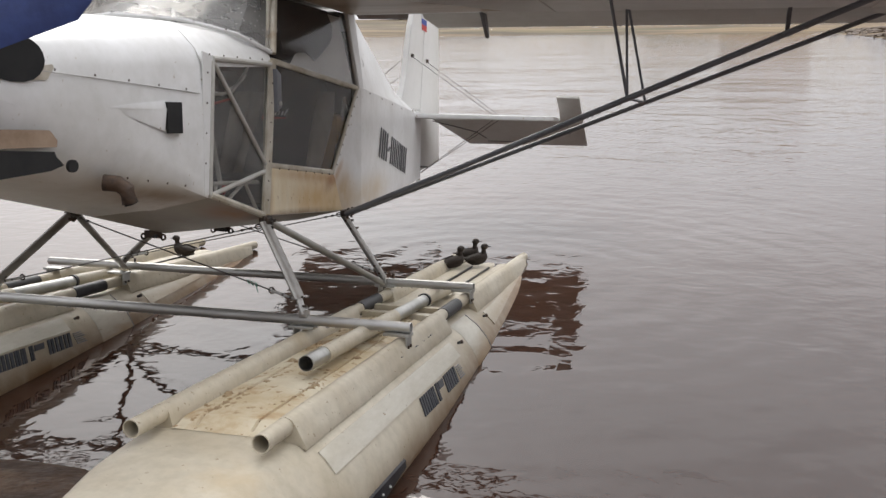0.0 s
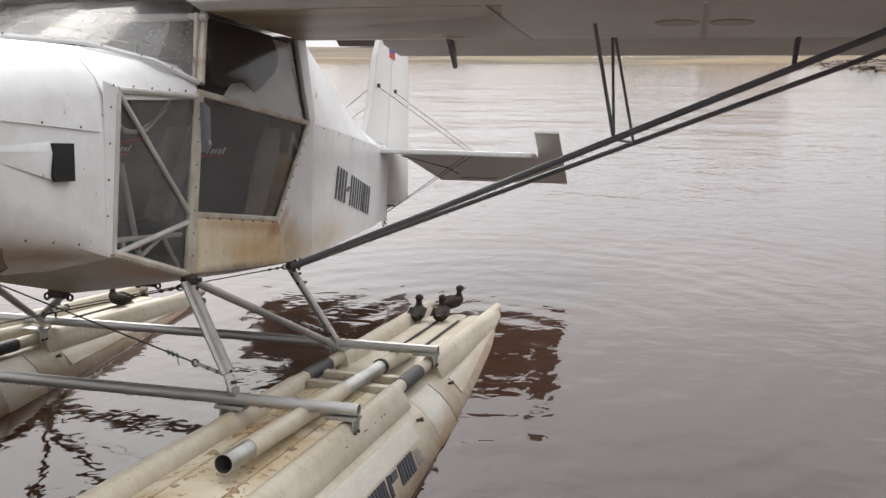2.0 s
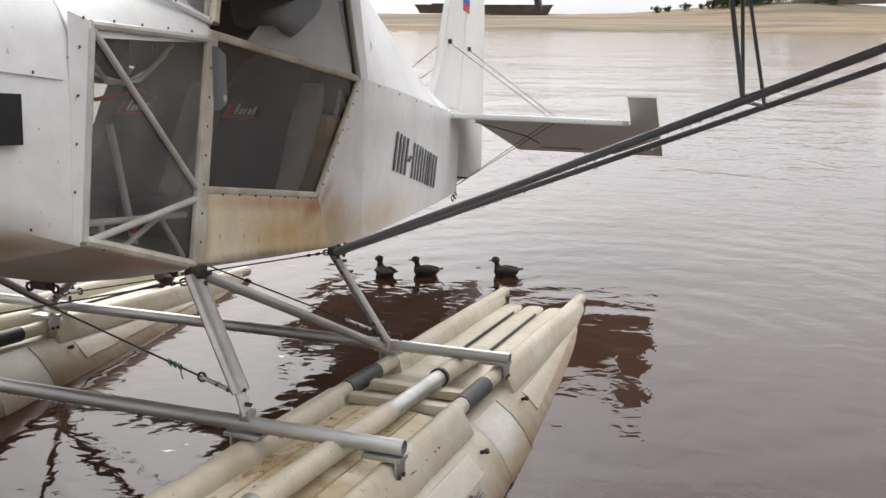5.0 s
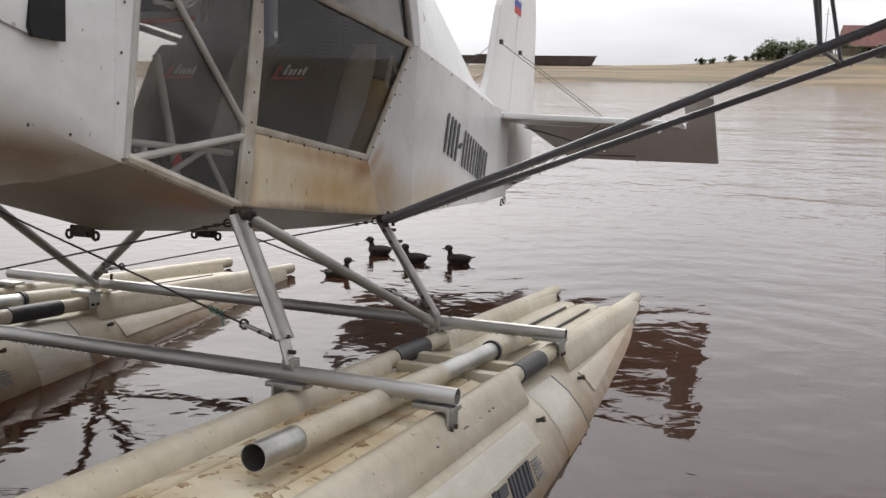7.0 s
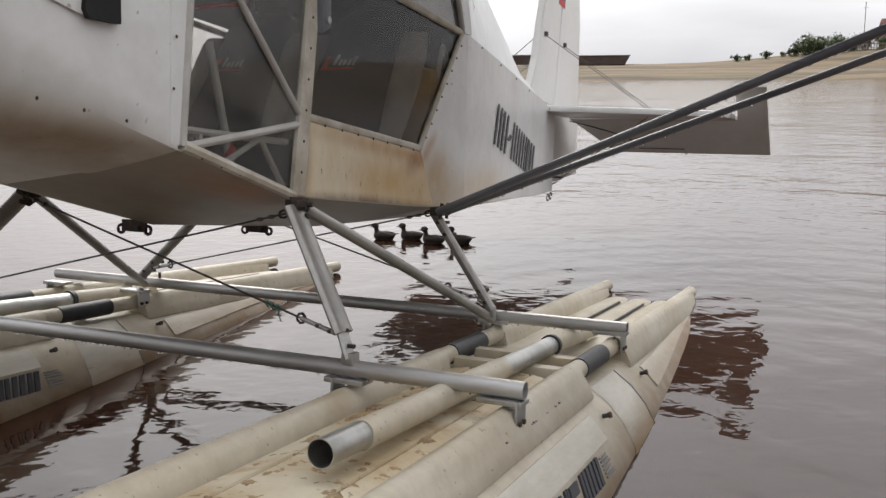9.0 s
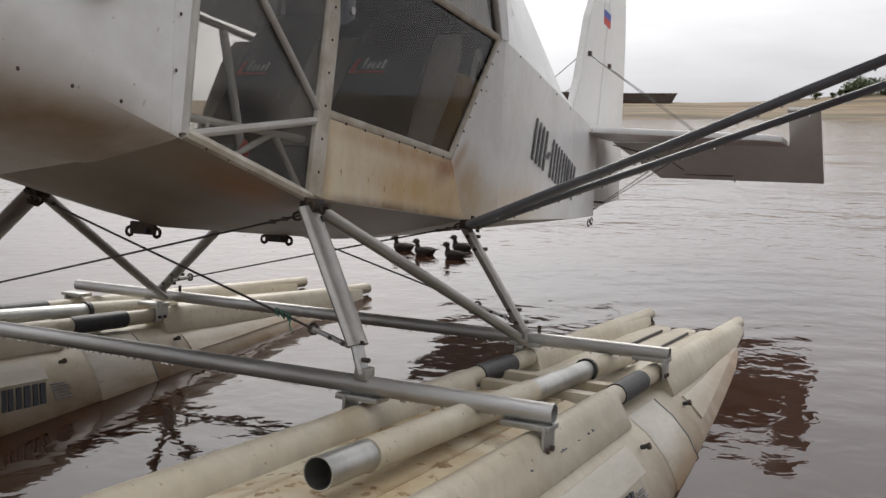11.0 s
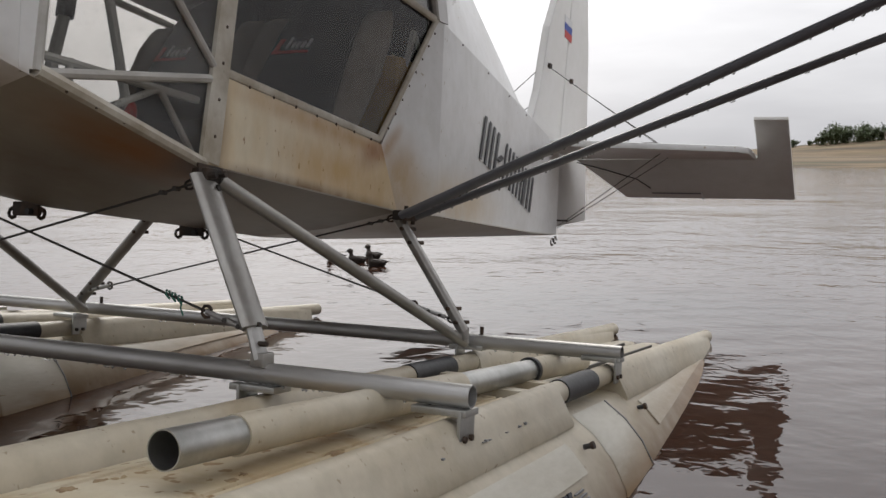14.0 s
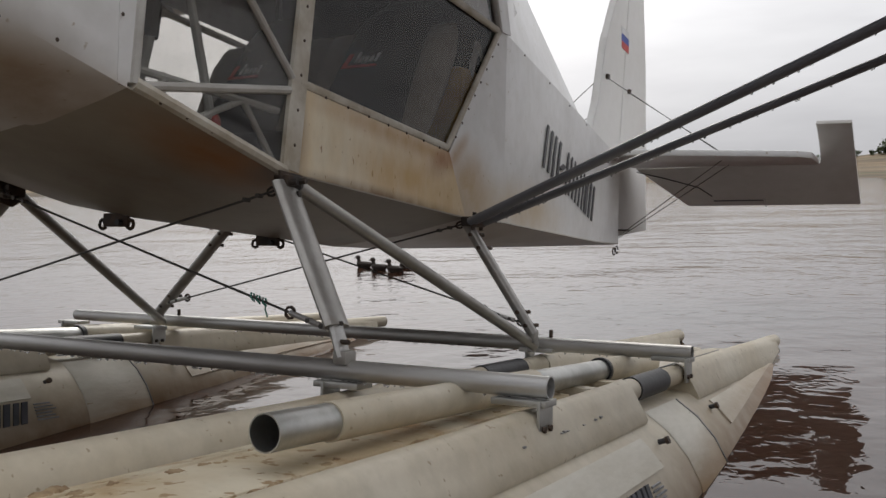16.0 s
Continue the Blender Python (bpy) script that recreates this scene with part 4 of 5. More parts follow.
part("cowl_hole", slab([(on_cowl(-1.1, 0.65) + 0.004, -1.07 + 0.022 * math.cos(a), 0.638 + 0.018 * math.sin(a)) for a in [i * math.pi / 6 for i in range(12)]], 0.01), DARK, plane)
seam = [(on_cowl(y, 0.88) + 0.0015, y, lerp(0.897, 0.857, (y + 1.2) / 0.75)) for y in (-1.2, -1.05, -0.9, -0.75, -0.6, -0.45)]
part("cowl_seam", path_tube(seam, 0.0016, 6), LEG, plane, "thin seam between the cowling halves")
# propeller under a blue cover
part("propeller_hub", rod((CX, -1.47, 0.87), (CX, -1.60, 0.87), 0.1, n=20), GREY, plane)
for s in (1, -1):
    d = Vector((0.952, 0.0, 0.306)) * s
    pr = []
    for f, w in ((0.05, 0.07), (0.2, 0.13), (0.5, 0.16), (0.85, 0.17), (1.0, 0.07)):
        c = Vector((CX, -1.60, 0.87)) + d * (1.0 * f)
        up = Vector((-d.z, 0.25, d.x)).normalized()
        pr.append([c + up * (w * math.cos(a)) + Vector((0, 0.022 * math.sin(a), 0)) for a in [i * math.pi / 5 for i in range(10)]])
    part("propeller_blade", loft(pr), BLUE, plane, "propeller blade in a blue cloth cover", angle=60)

# ---- wings ----
def wing(s):
    """One wing: a cambered skin with a flat underside, its flaperon on hangers behind."""
    tip = 4.6
    prof = [(0.10, 1.335), (0.12, 1.30), (0.2, 1.285), (0.6, 1.28), (1.08, 1.28), (1.13, 1.285), (1.0, 1.36), (0.6, 1.42), (0.3, 1.42), (0.15, 1.38)]
    rings = [[(CX + s * x, y, z) for y, z in prof] for x in (0.40, 1.4, 2.0, 2.6, 3.2, 3.8, 4.4, tip)]
    w = part("wing", loft(rings), FABRIC, plane, "white fabric-covered wing, rain-wet below", angle=30)
    fl = [(1.13, 1.285), (1.16, 1.268), (1.40, 1.244), (1.405, 1.248), (1.2, 1.30), (1.15, 1.305)]
    part("flaperon", loft([[(CX + s * x, y, z) for y, z in fl] for x in (0.75, 2.6, 4.4)]), FABRIC, plane, angle=30)
    part("root_panel", slab([(CX + s * 0.42, 0.2, 1.281), (CX + s * 1.45, 0.2, 1.285), (CX + s * 1.30, 1.02, 1.283), (CX + s * 0.42, 1.02, 1.276)], 0.004), ROOT, plane, "brown varnished panel at the wing root")
    for x in (1.06, 2.42, 3.6):
        px = CX + s * x
        part("flaperon_hanger", slab([(px, 1.05, 1.28), (px, 1.13, 1.28), (px, 1.16, 1.25), (px, 1.20, 1.19), (px, 1.19, 1.17), (px, 1.13, 1.22), (px, 1.09, 1.255)], 0.018, 0.003), GREY, plane, "black flaperon hanger")
    for x in (1.98, 2.16):
        part("inspection_cover", rod((CX + s * x, 0.62, 1.2815), (CX + s * x, 0.62, 1.277), 0.075, n=24), ROOT, plane)
    for x in (1.4, 2.07, 2.75, 3.4, 4.05):
        part("rib_line", box((CX + s * x - 0.006, 0.16, 1.277), (CX + s * x + 0.006, 1.1, 1.2815)), FABRIC, plane)
    # struts and jury struts
    fr0, fr1 = (CX + s * 0.48, 0.825, 0.335), (CX + s * 2.72, 0.782, 1.285)
    re0, re1 = (CX + s * 0.48, 0.884, 0.332), (CX + s * 2.82, 1.226, 1.27)
    part("wing_strut", rod(fr0, fr1, 0.026, n=14, flat=0.5, side=(0, 1, 0)), GREY, plane, "blue-grey streamlined wing strut")
    part("wing_strut", rod(re0, re1, 0.022, n=14, flat=0.5, side=(0, 1, 0)), GREY, plane, "blue-grey streamlined wing strut")
    fm, rm = Vector(fr0).lerp(Vector(fr1), 0.575), Vector(re0).lerp(Vector(re1), 0.575)
    part("jury_strut", rod(fm, (CX + s * 1.70, 0.62, 1.28), 0.007, n=8), GREY, plane)
    part("jury_strut", rod(fm, (CX + s * 1.73, 1.04, 1.28), 0.006, n=8), GREY, plane)
    part("jury_strut", rod(rm, (CX + s * 1.74, 1.05, 1.28), 0.006, n=8), GREY, plane)
    part("jury_strut", rod(fm, rm, 0.006, n=8), GREY, plane)
    part("strut_fitting", box((CX + s * 0.47 - 0.02, 0.815, 0.322), (CX + s * 0.47 + 0.025, 0.89, 0.35), 0.006), RUST, plane)
    for y in (0.825, 0.875):
        part("fitting_bolt", rod((CX + s * 0.485, y, 0.312), (CX + s * 0.49, y, 0.362), 0.006, n=8), RUST, plane)
    # rain drops hanging along the trailing edge
    bm = bmesh.new()
    rnd = random.Random(4)
    for i in range(110):
        x = rnd.uniform(0.8, 4.3)
        r = rnd.uniform(0.0022, 0.004)
        bmesh.ops.create_icosphere(bm, subdivisions=1, radius=r, matrix=Matrix.Translation((CX + s * x, 1.403, 1.2425 - r * 0.4)))
    part("clinging_rain", bm, DROP, plane)["kind"] = "stuff"


DROP = mat("clear_rain_drop", (0.8, 0.8, 0.8), 0.02, 0.0, scale=5, ior=1.33)
DROP.node_tree.nodes["Principled BSDF"].inputs["Transmission Weight"].default_value = 0.9
wing(1)
wing(-1)
part("cabin_roof", slab([(CX - 0.42, 0.14, 1.33), (CX + 0.42, 0.14, 1.33), (CX + 0.42, 1.12, 1.32), (CX - 0.42, 1.12, 1.32)], 0.012), WHITE, plane)

# ---- tail ----
def airfoil_plate(outline, thick):
    """A thin tail surface, x across, with rounded edges."""
    return slab(outline, thick, thick * 0.35)


part("fin", airfoil_plate([(CX, 3.02, 0.88), (CX, 3.16, 1.08), (CX, 3.25, 1.44), (CX, 3.43, 1.68), (CX, 3.55, 1.95), (CX, 3.66, 1.95), (CX, 3.50, 0.84)], 0.04), FINCLOTH, plane)
part("rudder", airfoil_plate([(CX, 3.505, 0.39), (CX, 4.05, 0.445), (CX, 3.98, 1.40), (CX, 3.91, 1.95), (CX, 3.68, 1.99), (CX, 3.515, 0.84)], 0.035), FINCLOTH, plane)
for k, (m, z) in enumerate(((WHITEF, 0.08), (BLUEF, 0.04), (REDF, 0.0))):
    y0, z0 = 3.50, 1.44
    part("tail_flag", slab([(CX + 0.0225, y0 + 0.005 * k, z0 + z), (CX + 0.0225, y0 + 0.13, z0 + z - 0.012), (CX + 0.0225, y0 + 0.13, z0 + z + 0.028), (CX + 0.0225, y0 + 0.005 * k, z0 + z + 0.04)], 0.003), m, plane)
ALPHA = radians(26.5)
for s in (1, -1):
    stab = [(CX + s * 0.03, 3.06, 0.806), (CX + s * 0.98, 3.36, 0.796), (CX + s * 1.035, 3.44, 0.795), (CX + s * 1.035, 3.70, 0.792), (CX + s * 0.03, 3.70, 0.802)]
    part("stabiliser", slab(stab, 0.034, 0.011), WHITE, plane)

    def el(x, c):
        return (CX + s * x, 3.715 + c * math.cos(ALPHA), 0.79 - c * math.sin(ALPHA))
    part("elevator", slab([el(0.05, 0.0), el(0.26, 0.425), el(1.20, 0.425), el(1.218, -0.355), el(1.055, -0.36), el(1.05, -0.02), el(1.04, 0.0)], 0.02, 0.005), FABRIC, plane, "white elevator hanging down, with a raised balance horn")
    part("trim_tab_edge", slab([el(0.42, 0.36), el(0.42, 0.366), el(0.70, 0.366), el(0.70, 0.36)], 0.028), GREY, plane)
    part("trim_tab_end", slab([el(0.70, 0.35), el(0.70, 0.43), el(0.707, 0.43), el(0.707, 0.35)], 0.034), WHITEF, plane)
    part("tail_wire", rod((CX + s * 0.02, 3.27, 1.23), (CX + s * 0.60, 3.42, 0.815), 0.0022, n=6), WIRE, plane)
    part("tail_wire", rod((CX + s * 0.02, 3.64, 1.213), (CX + s * 0.60, 3.62, 0.815), 0.0022, n=6), WIRE, plane)
    part("tail_wire", rod((CX + s * 0.02, 3.40, 0.36), (CX + s * 0.60, 3.42, 0.785), 0.0022, n=6), WIRE, plane)
    part("tail_wire", rod((CX + s * 0.02, 3.47, 0.37), (CX + s * 0.60, 3.62, 0.785), 0.0022, n=6), WIRE, plane)
    part("wire_fitting", box((CX + s * 0.02, 3.255, 1.22), (CX + s * 0.035, 3.285, 1.245)), RUST, plane)
    part("wire_fitting", box((CX + s * 0.02, 3.63, 1.203), (CX + s * 0.035, 3.655, 1.228)), RUST, plane)
    c = [el(0.05, 0.02), el(0.2, 0.10), el(0.36, 0.2), el(0.42, 0.3)]
    part("trim_cable", path_tube([(x, y, z - 0.014) for x, y, z in c], 0.003, 6), RUBBER, plane)
part("rudder_arm", box((CX - 0.08, 3.50, 0.42), (CX + 0.08, 3.52, 0.43)), RUST, plane)

# registration on the side, as plain bars
def reg_bars():
    a, b = (1.58, 0.735, 0.575), (2.64, 0.58, 0.42)
    spans = [(0.0, 0.12), (0.135, 0.26), (0.275, 0.33), (0.36, 0.47), (0.49, 0.60), (0.62, 0.73), (0.755, 0.81), (0.84, 0.97)]
    bars = []
    for i, (f0, f1) in enumerate(spans):
        m = (f0 + f1) / 2
        bars += [(i, f0, f1)] if i == 2 or f1 - f0 < 0.07 else [(i, f0 + 0.012, m - 0.022), (i, m + 0.022, f1 - 0.012)]
    for i, f0, f1 in bars:
        pts = []
        for f, top in ((f0, 0), (f1, 0), (f1, 1), (f0, 1)):
            yy = lerp(a[0], b[0], f) + 0.07 * top
            lo, hi = lerp(a[2], b[2], f), lerp(a[1], b[1], f)
            if i == 2:
                lo, hi = lerp(lo, hi, 0.42), lerp(lo, hi, 0.55)
            hw = table(HULL, yy)[4]
            pts.append((CX + hw + 0.005, yy, hi if top else lo))
        part("registration_bar", slab(pts, 0.003), REGINK, plane)


reg_bars()

# ---- float gear: spreader tubes, legs, braces and wires ----
for y in (0.0, 0.99):
    drop = 0.010 if y else 0.0
    part("spreader_tube", rod((-1.19, y, -drop), (1.185, y, -drop), 0.0205, n=20, wall=0.0025), STEEL, plane, "dull aluminium spreader tube with open ends")
for s, xt, xf in ((1, 0.575, 0.75), (-1, -0.30, -0.69)):
    part("front_leg", rod((xt, 0.015, 0.375), (lerp(xt, xf, 0.9), -0.008, 0.085), 0.038, n=14, flat=0.36, side=(0, 1, 0)), LEG, plane, "flat streamlined front leg")
    part("leg_tongue", rod((lerp(xt, xf, 0.84), -0.006, 0.105), (xf, -0.008, 0.026), 0.021, n=10, flat=0.5, side=(0, 1, 0)), STEEL, plane, "scuffed steel tongue bolted into the leg")
    part("leg_foot", box((xf - 0.016, -0.024, 0.012), (xf + 0.016, 0.014, 0.04), 0.005), LEG, plane)
    for q, r in ((0.87, 0.005), (0.98, 0.0055)):
        c = Vector((xt, 0.015, 0.375)).lerp(Vector((xf, -0.01, 0.05)), q)
        part("leg_bolt", rod(c + Vector((-0.018, -0.004, 0)), c + Vector((0.02, -0.004, 0)), r, n=6), RUST, plane)
    for dx, dy, dz in ((0.016, 0.012, 0.0), (0.02, 0.036, 0.004), (0.0, 0.055, -0.006), (0.012, 0.028, -0.024)):
        part("bracket_bolt", rod((xt + s * dx, dy, 0.375 + dz), (xt + s * (dx + 0.018), dy + 0.003, 0.377 + dz), 0.0075, n=6), RUST, plane)
    part("bracket_ear", slab([(xt + s * 0.006, -0.01, 0.40), (xt + s * 0.006, 0.065, 0.395), (xt + s * 0.006, 0.07, 0.36), (xt + s * 0.006, 0.03, 0.335), (xt + s * 0.006, -0.005, 0.345)], 0.006, 0.001), RUST, plane)
    part("diagonal_brace", rod((xt + 0.01 * s, 0.05, 0.37), (xf, 0.94, -0.012), 0.015, n=12), LEG, plane)
    part("rear_leg", rod((xt, 0.845, 0.33), (xf + 0.005, 0.918, 0.022), 0.021, n=12, flat=0.75), LEG, plane, "scuffed rear leg")
    for f in (0.1, 0.22, 0.8, 0.92):
        p = Vector((xt, 0.845, 0.33)).lerp(Vector((xf + 0.005, 0.918, 0.022)), f)
        part("leg_bolt", rod(p + Vector((0.0, -0.024, 0)), p + Vector((0.02, 0.024, 0)), 0.006, n=6), RUST, plane)
    part("leg_foot", box((xf - 0.010, 0.905, -0.004), (xf + 0.016, 0.935, 0.034), 0.005), LEG, plane)
    part("leg_bracket", box((xt - 0.018, 0.0, 0.36), (xt + 0.02, 0.05, 0.392), 0.006), RUST, plane)
    part("clamp_bolt", rod((xf + 0.03, 0.99, 0.0), (xf + 0.03, 0.99, 0.032), 0.006, n=6), RUST, plane)


def brace_wire(a, b, twine=False):
    """A cable between two fittings: eyes and clamps at both ends, a turnbuckle low on it."""
    a, b = Vector(a), Vector(b)
    d = (b - a).normalized()
    side, up = axes(d)
    part("brace_wire", rod(a, b, 0.0028, n=6), WIRE, plane)
    for e, q in ((a, 1), (b, -1)):
        c = e + d * (0.014 * q)
        part("wire_eye", path_tube([c + d * (0.014 * math.cos(k * 0.7854)) + up * (0.009 * math.sin(k * 0.7854)) for k in range(9)], 0.003, 6), RUST, plane)
        for o in (0.05, 0.085):
            c = e + d * (o * q)
            part("cable_clamp", rod(c - side * 0.008, c + side * 0.008, 0.0055, n=6), WIRE, plane)
    low = b - d * 0.135
    part("turnbuckle", path_tube([low, low + d * 0.012, low + d * 0.05, low + d * 0.088, low + d * 0.1], 0.0062, 8), STEEL, plane)
    part("turnbuckle_end", path_tube([low + up * (0.012 * math.cos(k * 0.7854)) + d * (0.012 * math.sin(k * 0.7854)) for k in range(9)], 0.0035, 6), RUST, plane)
    if twine:
        for o in (0.205, 0.222, 0.238):
            c = b - d * o
            part("twine_knot", path_tube([c + up * 0.007 - d * 0.006, c + side * 0.007, c - up * 0.007 + d * 0.006, c - side * 0.007, c + up * 0.007], 0.0025, 6), GREEN, plane)
        c = b - d * 0.2
        part("twine_end", path_tube([c, c + Vector((0, -0.004, -0.014)), c + Vector((0.004, 0.0, -0.03))], 0.0018, 5), GREEN, plane)


brace_wire((0.57, 0.0, 0.36), (-0.68, 0.0, 0.06))
brace_wire((-0.30, 0.0, 0.37), (0.74, 0.0, 0.07), twine=True)
brace_wire((0.57, 0.84, 0.33), (-0.66, 0.9, 0.05))
brace_wire((-0.30, 0.84, 0.34), (0.74, 0.9, 0.05))


def drop_line(rows, seed):
    """Rain drops hanging under a tube: start, end, depth of its lower edge, how many."""
    bm = bmesh.new()
    rnd = random.Random(seed)
    for a, b, under, n in rows:
        a, b = Vector(a), Vector(b)
        for i in range(n):
            r = rnd.uniform(0.002, 0.0042)
            c = a.lerp(b, rnd.random()) - Vector((0, 0, under + r * 0.35))
            bmesh.ops.create_icosphere(bm, subdivisions=1, radius=r, matrix=Matrix.Translation(c) @ Matrix.Diagonal((1, 1, 1.25, 1)))
    part("clinging_rain", bm, DROP, plane)["kind"] = "stuff"


drop_line([((-0.4, 0.0, 0.0), (1.17, 0.0, 0.0), 0.0205, 90), ((-0.4, 0.99, -0.01), (1.17, 0.99, -0.01), 0.0205, 60),
           ((CX + 0.55, 0.825, 0.365), (CX + 2.6, 0.784, 1.235), 0.014, 60), ((CX + 0.55, 0.894, 0.36), (CX + 2.6, 1.194, 1.182), 0.012, 60),
           ((CX + 0.447, 0.88, 0.349), (CX + 0.45, 1.1, 0.349), 0.001, 10), ((CX + 0.447, 1.1, 0.349), (CX + 0.335, 1.75, 0.344), 0.001, 26)], 21)
# skid fittings under the belly
for x, y, z in ((CX - 0.05, 0.03, 0.297), (CX - 0.03, 0.56, 0.267)):
    part("belly_fitting", box((x - 0.04, y - 0.006, z - 0.012), (x + 0.04, y + 0.006, z + 0.02), 0.004), RUST, plane)
    for o in (-0.045, 0.045):
        part("fitting_eye", path_tube([(x + o + 0.011 * math.cos(k * 0.7854), y, z - 0.006 + 0.011 * math.sin(k * 0.7854)) for k in range(9)], 0.0045, 6), RUST, plane)
    part("fitting_bolt", rod((x + 0.02, y - 0.018, z - 0.002), (x + 0.02, y + 0.018, z - 0.002), 0.008, n=6), RUBBER, plane)


# ---- the two inflatable floats ----
# stations: y, width factor, deck drop, bottom z
FLOAT_ROWS = [(-1.80, 0.12, 0.20, -0.40), (-1.76, 0.34, 0.15, -0.46), (-1.66, 0.58, 0.09, -0.50), (-1.48, 0.80, 0.04, -0.525), (-1.25, 0.94, 0.012, -0.535), (-1.0, 1.0, 0.0, -0.535),
              (0.0, 1.0, 0.0, -0.52), (0.85, 1.0, 0.0, -0.49), (1.3, 0.97, 0.0, -0.43), (1.8, 0.91, 0.0, -0.33), (2.2, 0.85, 0.004, -0.235), (2.42, 0.80, 0.012, -0.18)]
SECTION = [(0.0, 0.0), (0.10, 0.0), (0.17, -0.004), (0.235, -0.012), (0.29, -0.055), (0.335, -0.11), (0.365, -0.17), (0.38, -0.24), (0.36, -0.32), (0.29, -0.385), (0.18, -0.42), (0.0, -0.43)]
DECK_Z = -0.105


def float_ring(y, xc, grow=0.0):
    w, drop, bottom = table(FLOAT_ROWS, y)
    top = DECK_Z - drop
    half = []
    for u, d in SECTION:
        z = top + d / 0.43 * (top - bottom)
        half.append((u * w + (grow if u > 0.2 else 0), z))
    return [(xc + u, y, z) for u, z in half] + [(xc - u, y, z) for u, z in half[-2:0:-1]]


def build_float(xc, s, dy, mark_y):
    """One float: hull, sleeves with rails, middle tube, slats, valves, brackets. s: which way is outboard."""
    ys = [-1.80, -1.78, -1.76, -1.72, -1.66, -1.57, -1.48, -1.36, -1.25, -1.12, -1.0, -0.7, -0.35, 0.0, 0.35, 0.70, 0.72, 0.74, 1.0, 1.3, 1.55, 1.8, 2.0, 2.2, 2.34, 2.42]
    rings = [float_ring(y, xc, -0.005 if y == 0.72 else 0.0) for y in ys]
    hull = part("float_hull", loft(rings), FLOAT, plane, "cream vinyl inflatable float, tan-stained and shaded by colour towards the waterline", angle=50)
    hull.location.y = dy

    def sub(name, bm, material, label="", angle=35):
        return part(name, bm, material, hull, label, angle)

    def sleeve(u0, y0, y1, out):
        """Vinyl sleeve over a rail, with a skirt welded to the hull on the outer side."""
        prof = [(-0.040, -0.108), (-0.034, -0.085), (-0.030, -0.066), (-0.016, -0.047), (0.003, -0.041), (0.022, -0.048), (0.034, -0.066), (0.05, -0.095), (0.066, -0.124), (0.064, -0.132), (0.04, -0.118), (0.0, -0.112)]
        rr = []
        for y in [lerp(y0, y1, i / 14) for i in range(15)]:
            w, drop, _ = table(FLOAT_ROWS, y)
            wob = 0.003 * noise.noise(Vector((u0 * 9, y * 3.0, 1.0)))
            rr.append([(xc + (u0 + (o * (w if o > 0.045 else 1) + wob * 0.6) * out), y, z - drop * 0.8 + wob) for o, z in prof])
        sub("rail_sleeve", loft(rr), VINYL, angle=60)

    for u0, out in ((0.195, 1), (-0.195, -1)):
        sleeve(u0, -1.02, 0.52, out)
        sleeve(u0, 0.99, 2.40, out)
        x = xc + u0
        sub("rail", rod((x, -1.165, -0.070), (x, 2.50, -0.070), 0.0265, n=20, wall=0.003), VINYL, "cream rail tube with an open end")
        sub("rail_pad", rod((x, 0.60, -0.070), (x, 0.84, -0.070), 0.030, n=18), RUBBER, "black rubber sleeve on the rail")
        for y in (0.0, 0.99):
            sub("bracket", box((x - 0.06, y - 0.025, -0.034), (x + 0.045, y + 0.03, -0.0215), 0.002), BRIGHT, "aluminium clamp bracket")
            o = 0.035 if u0 > 0 else -0.035
            sub("bracket", box((x + o - 0.003, y - 0.03, -0.088), (x + o + 0.003, y + 0.03, -0.022), 0.001), BRIGHT)
            for q in (-0.015, 0.012):
                sub("bolt", rod((x + o - 0.008, y + q, -0.072), (x + o + 0.009, y + q, -0.072), 0.006, n=6), RUST)
    xm = xc + 0.05
    # middle tube: bare at its ends and over the bay, sleeved between
    sub("middle_tube", rod((xm, -0.545, -0.020), (xm, 1.13, -0.061), 0.0275, n=22, wall=0.002), BRIGHT, "bare aluminium tube with an open end")
    sub("tube_sleeve", rod((xm, -0.40, -0.0245), (xm, 0.36, -0.0425), 0.0305, n=20), VINYL)
    sub("tube_sleeve", rod((xm, 0.80, -0.053), (xm, 1.24, -0.066), 0.032, n=20), VINYL)
    sub("sleeve_band", rod((xm, 0.795, -0.0525), (xm, 0.812, -0.053), 0.0335, n=20), RUBBER, "dark band round the sleeve's end")
    # deck pad with seams, mud and slats
    pad = []
    for y in [-1.03, -1.0] + [lerp(-0.96, 0.50, i / 12) for i in range(13)]:
        low = {-1.03: 0.001, -1.0: 0.3}
        pad.append([(px, py, DECK_Z + (pz - DECK_Z) * low.get(y, 1.0)) for px, py, pz in [(xc - 0.155, y, DECK_Z), (xc - 0.15, y, DECK_Z + 0.016), (xc - 0.094, y, DECK_Z + 0.026), (xc - 0.088, y, DECK_Z + 0.010), (xc - 0.082, y, DECK_Z + 0.026), (xc, y, DECK_Z + 0.030),
                    (xc + 0.082, y, DECK_Z + 0.026), (xc + 0.088, y, DECK_Z + 0.010), (xc + 0.094, y, DECK_Z + 0.026), (xc + 0.15, y, DECK_Z + 0.016), (xc + 0.155, y, DECK_Z)]])
    sub("deck_pad", loft(pad), DECK, "muddy tan deck strip", angle=25)
    for u in (-0.088, 0.088):
        sub("deck_seam", box((xc + u - 0.005, -0.955, DECK_Z + 0.008), (xc + u + 0.005, 0.48, DECK_Z + 0.021)), MUD)
        sub("deck_seam", box((xc + u * 0.6 - 0.003, 1.3, DECK_Z + 0.004), (xc + u * 0.6 + 0.003, 2.15, DECK_Z + 0.0145)), RUBBER)
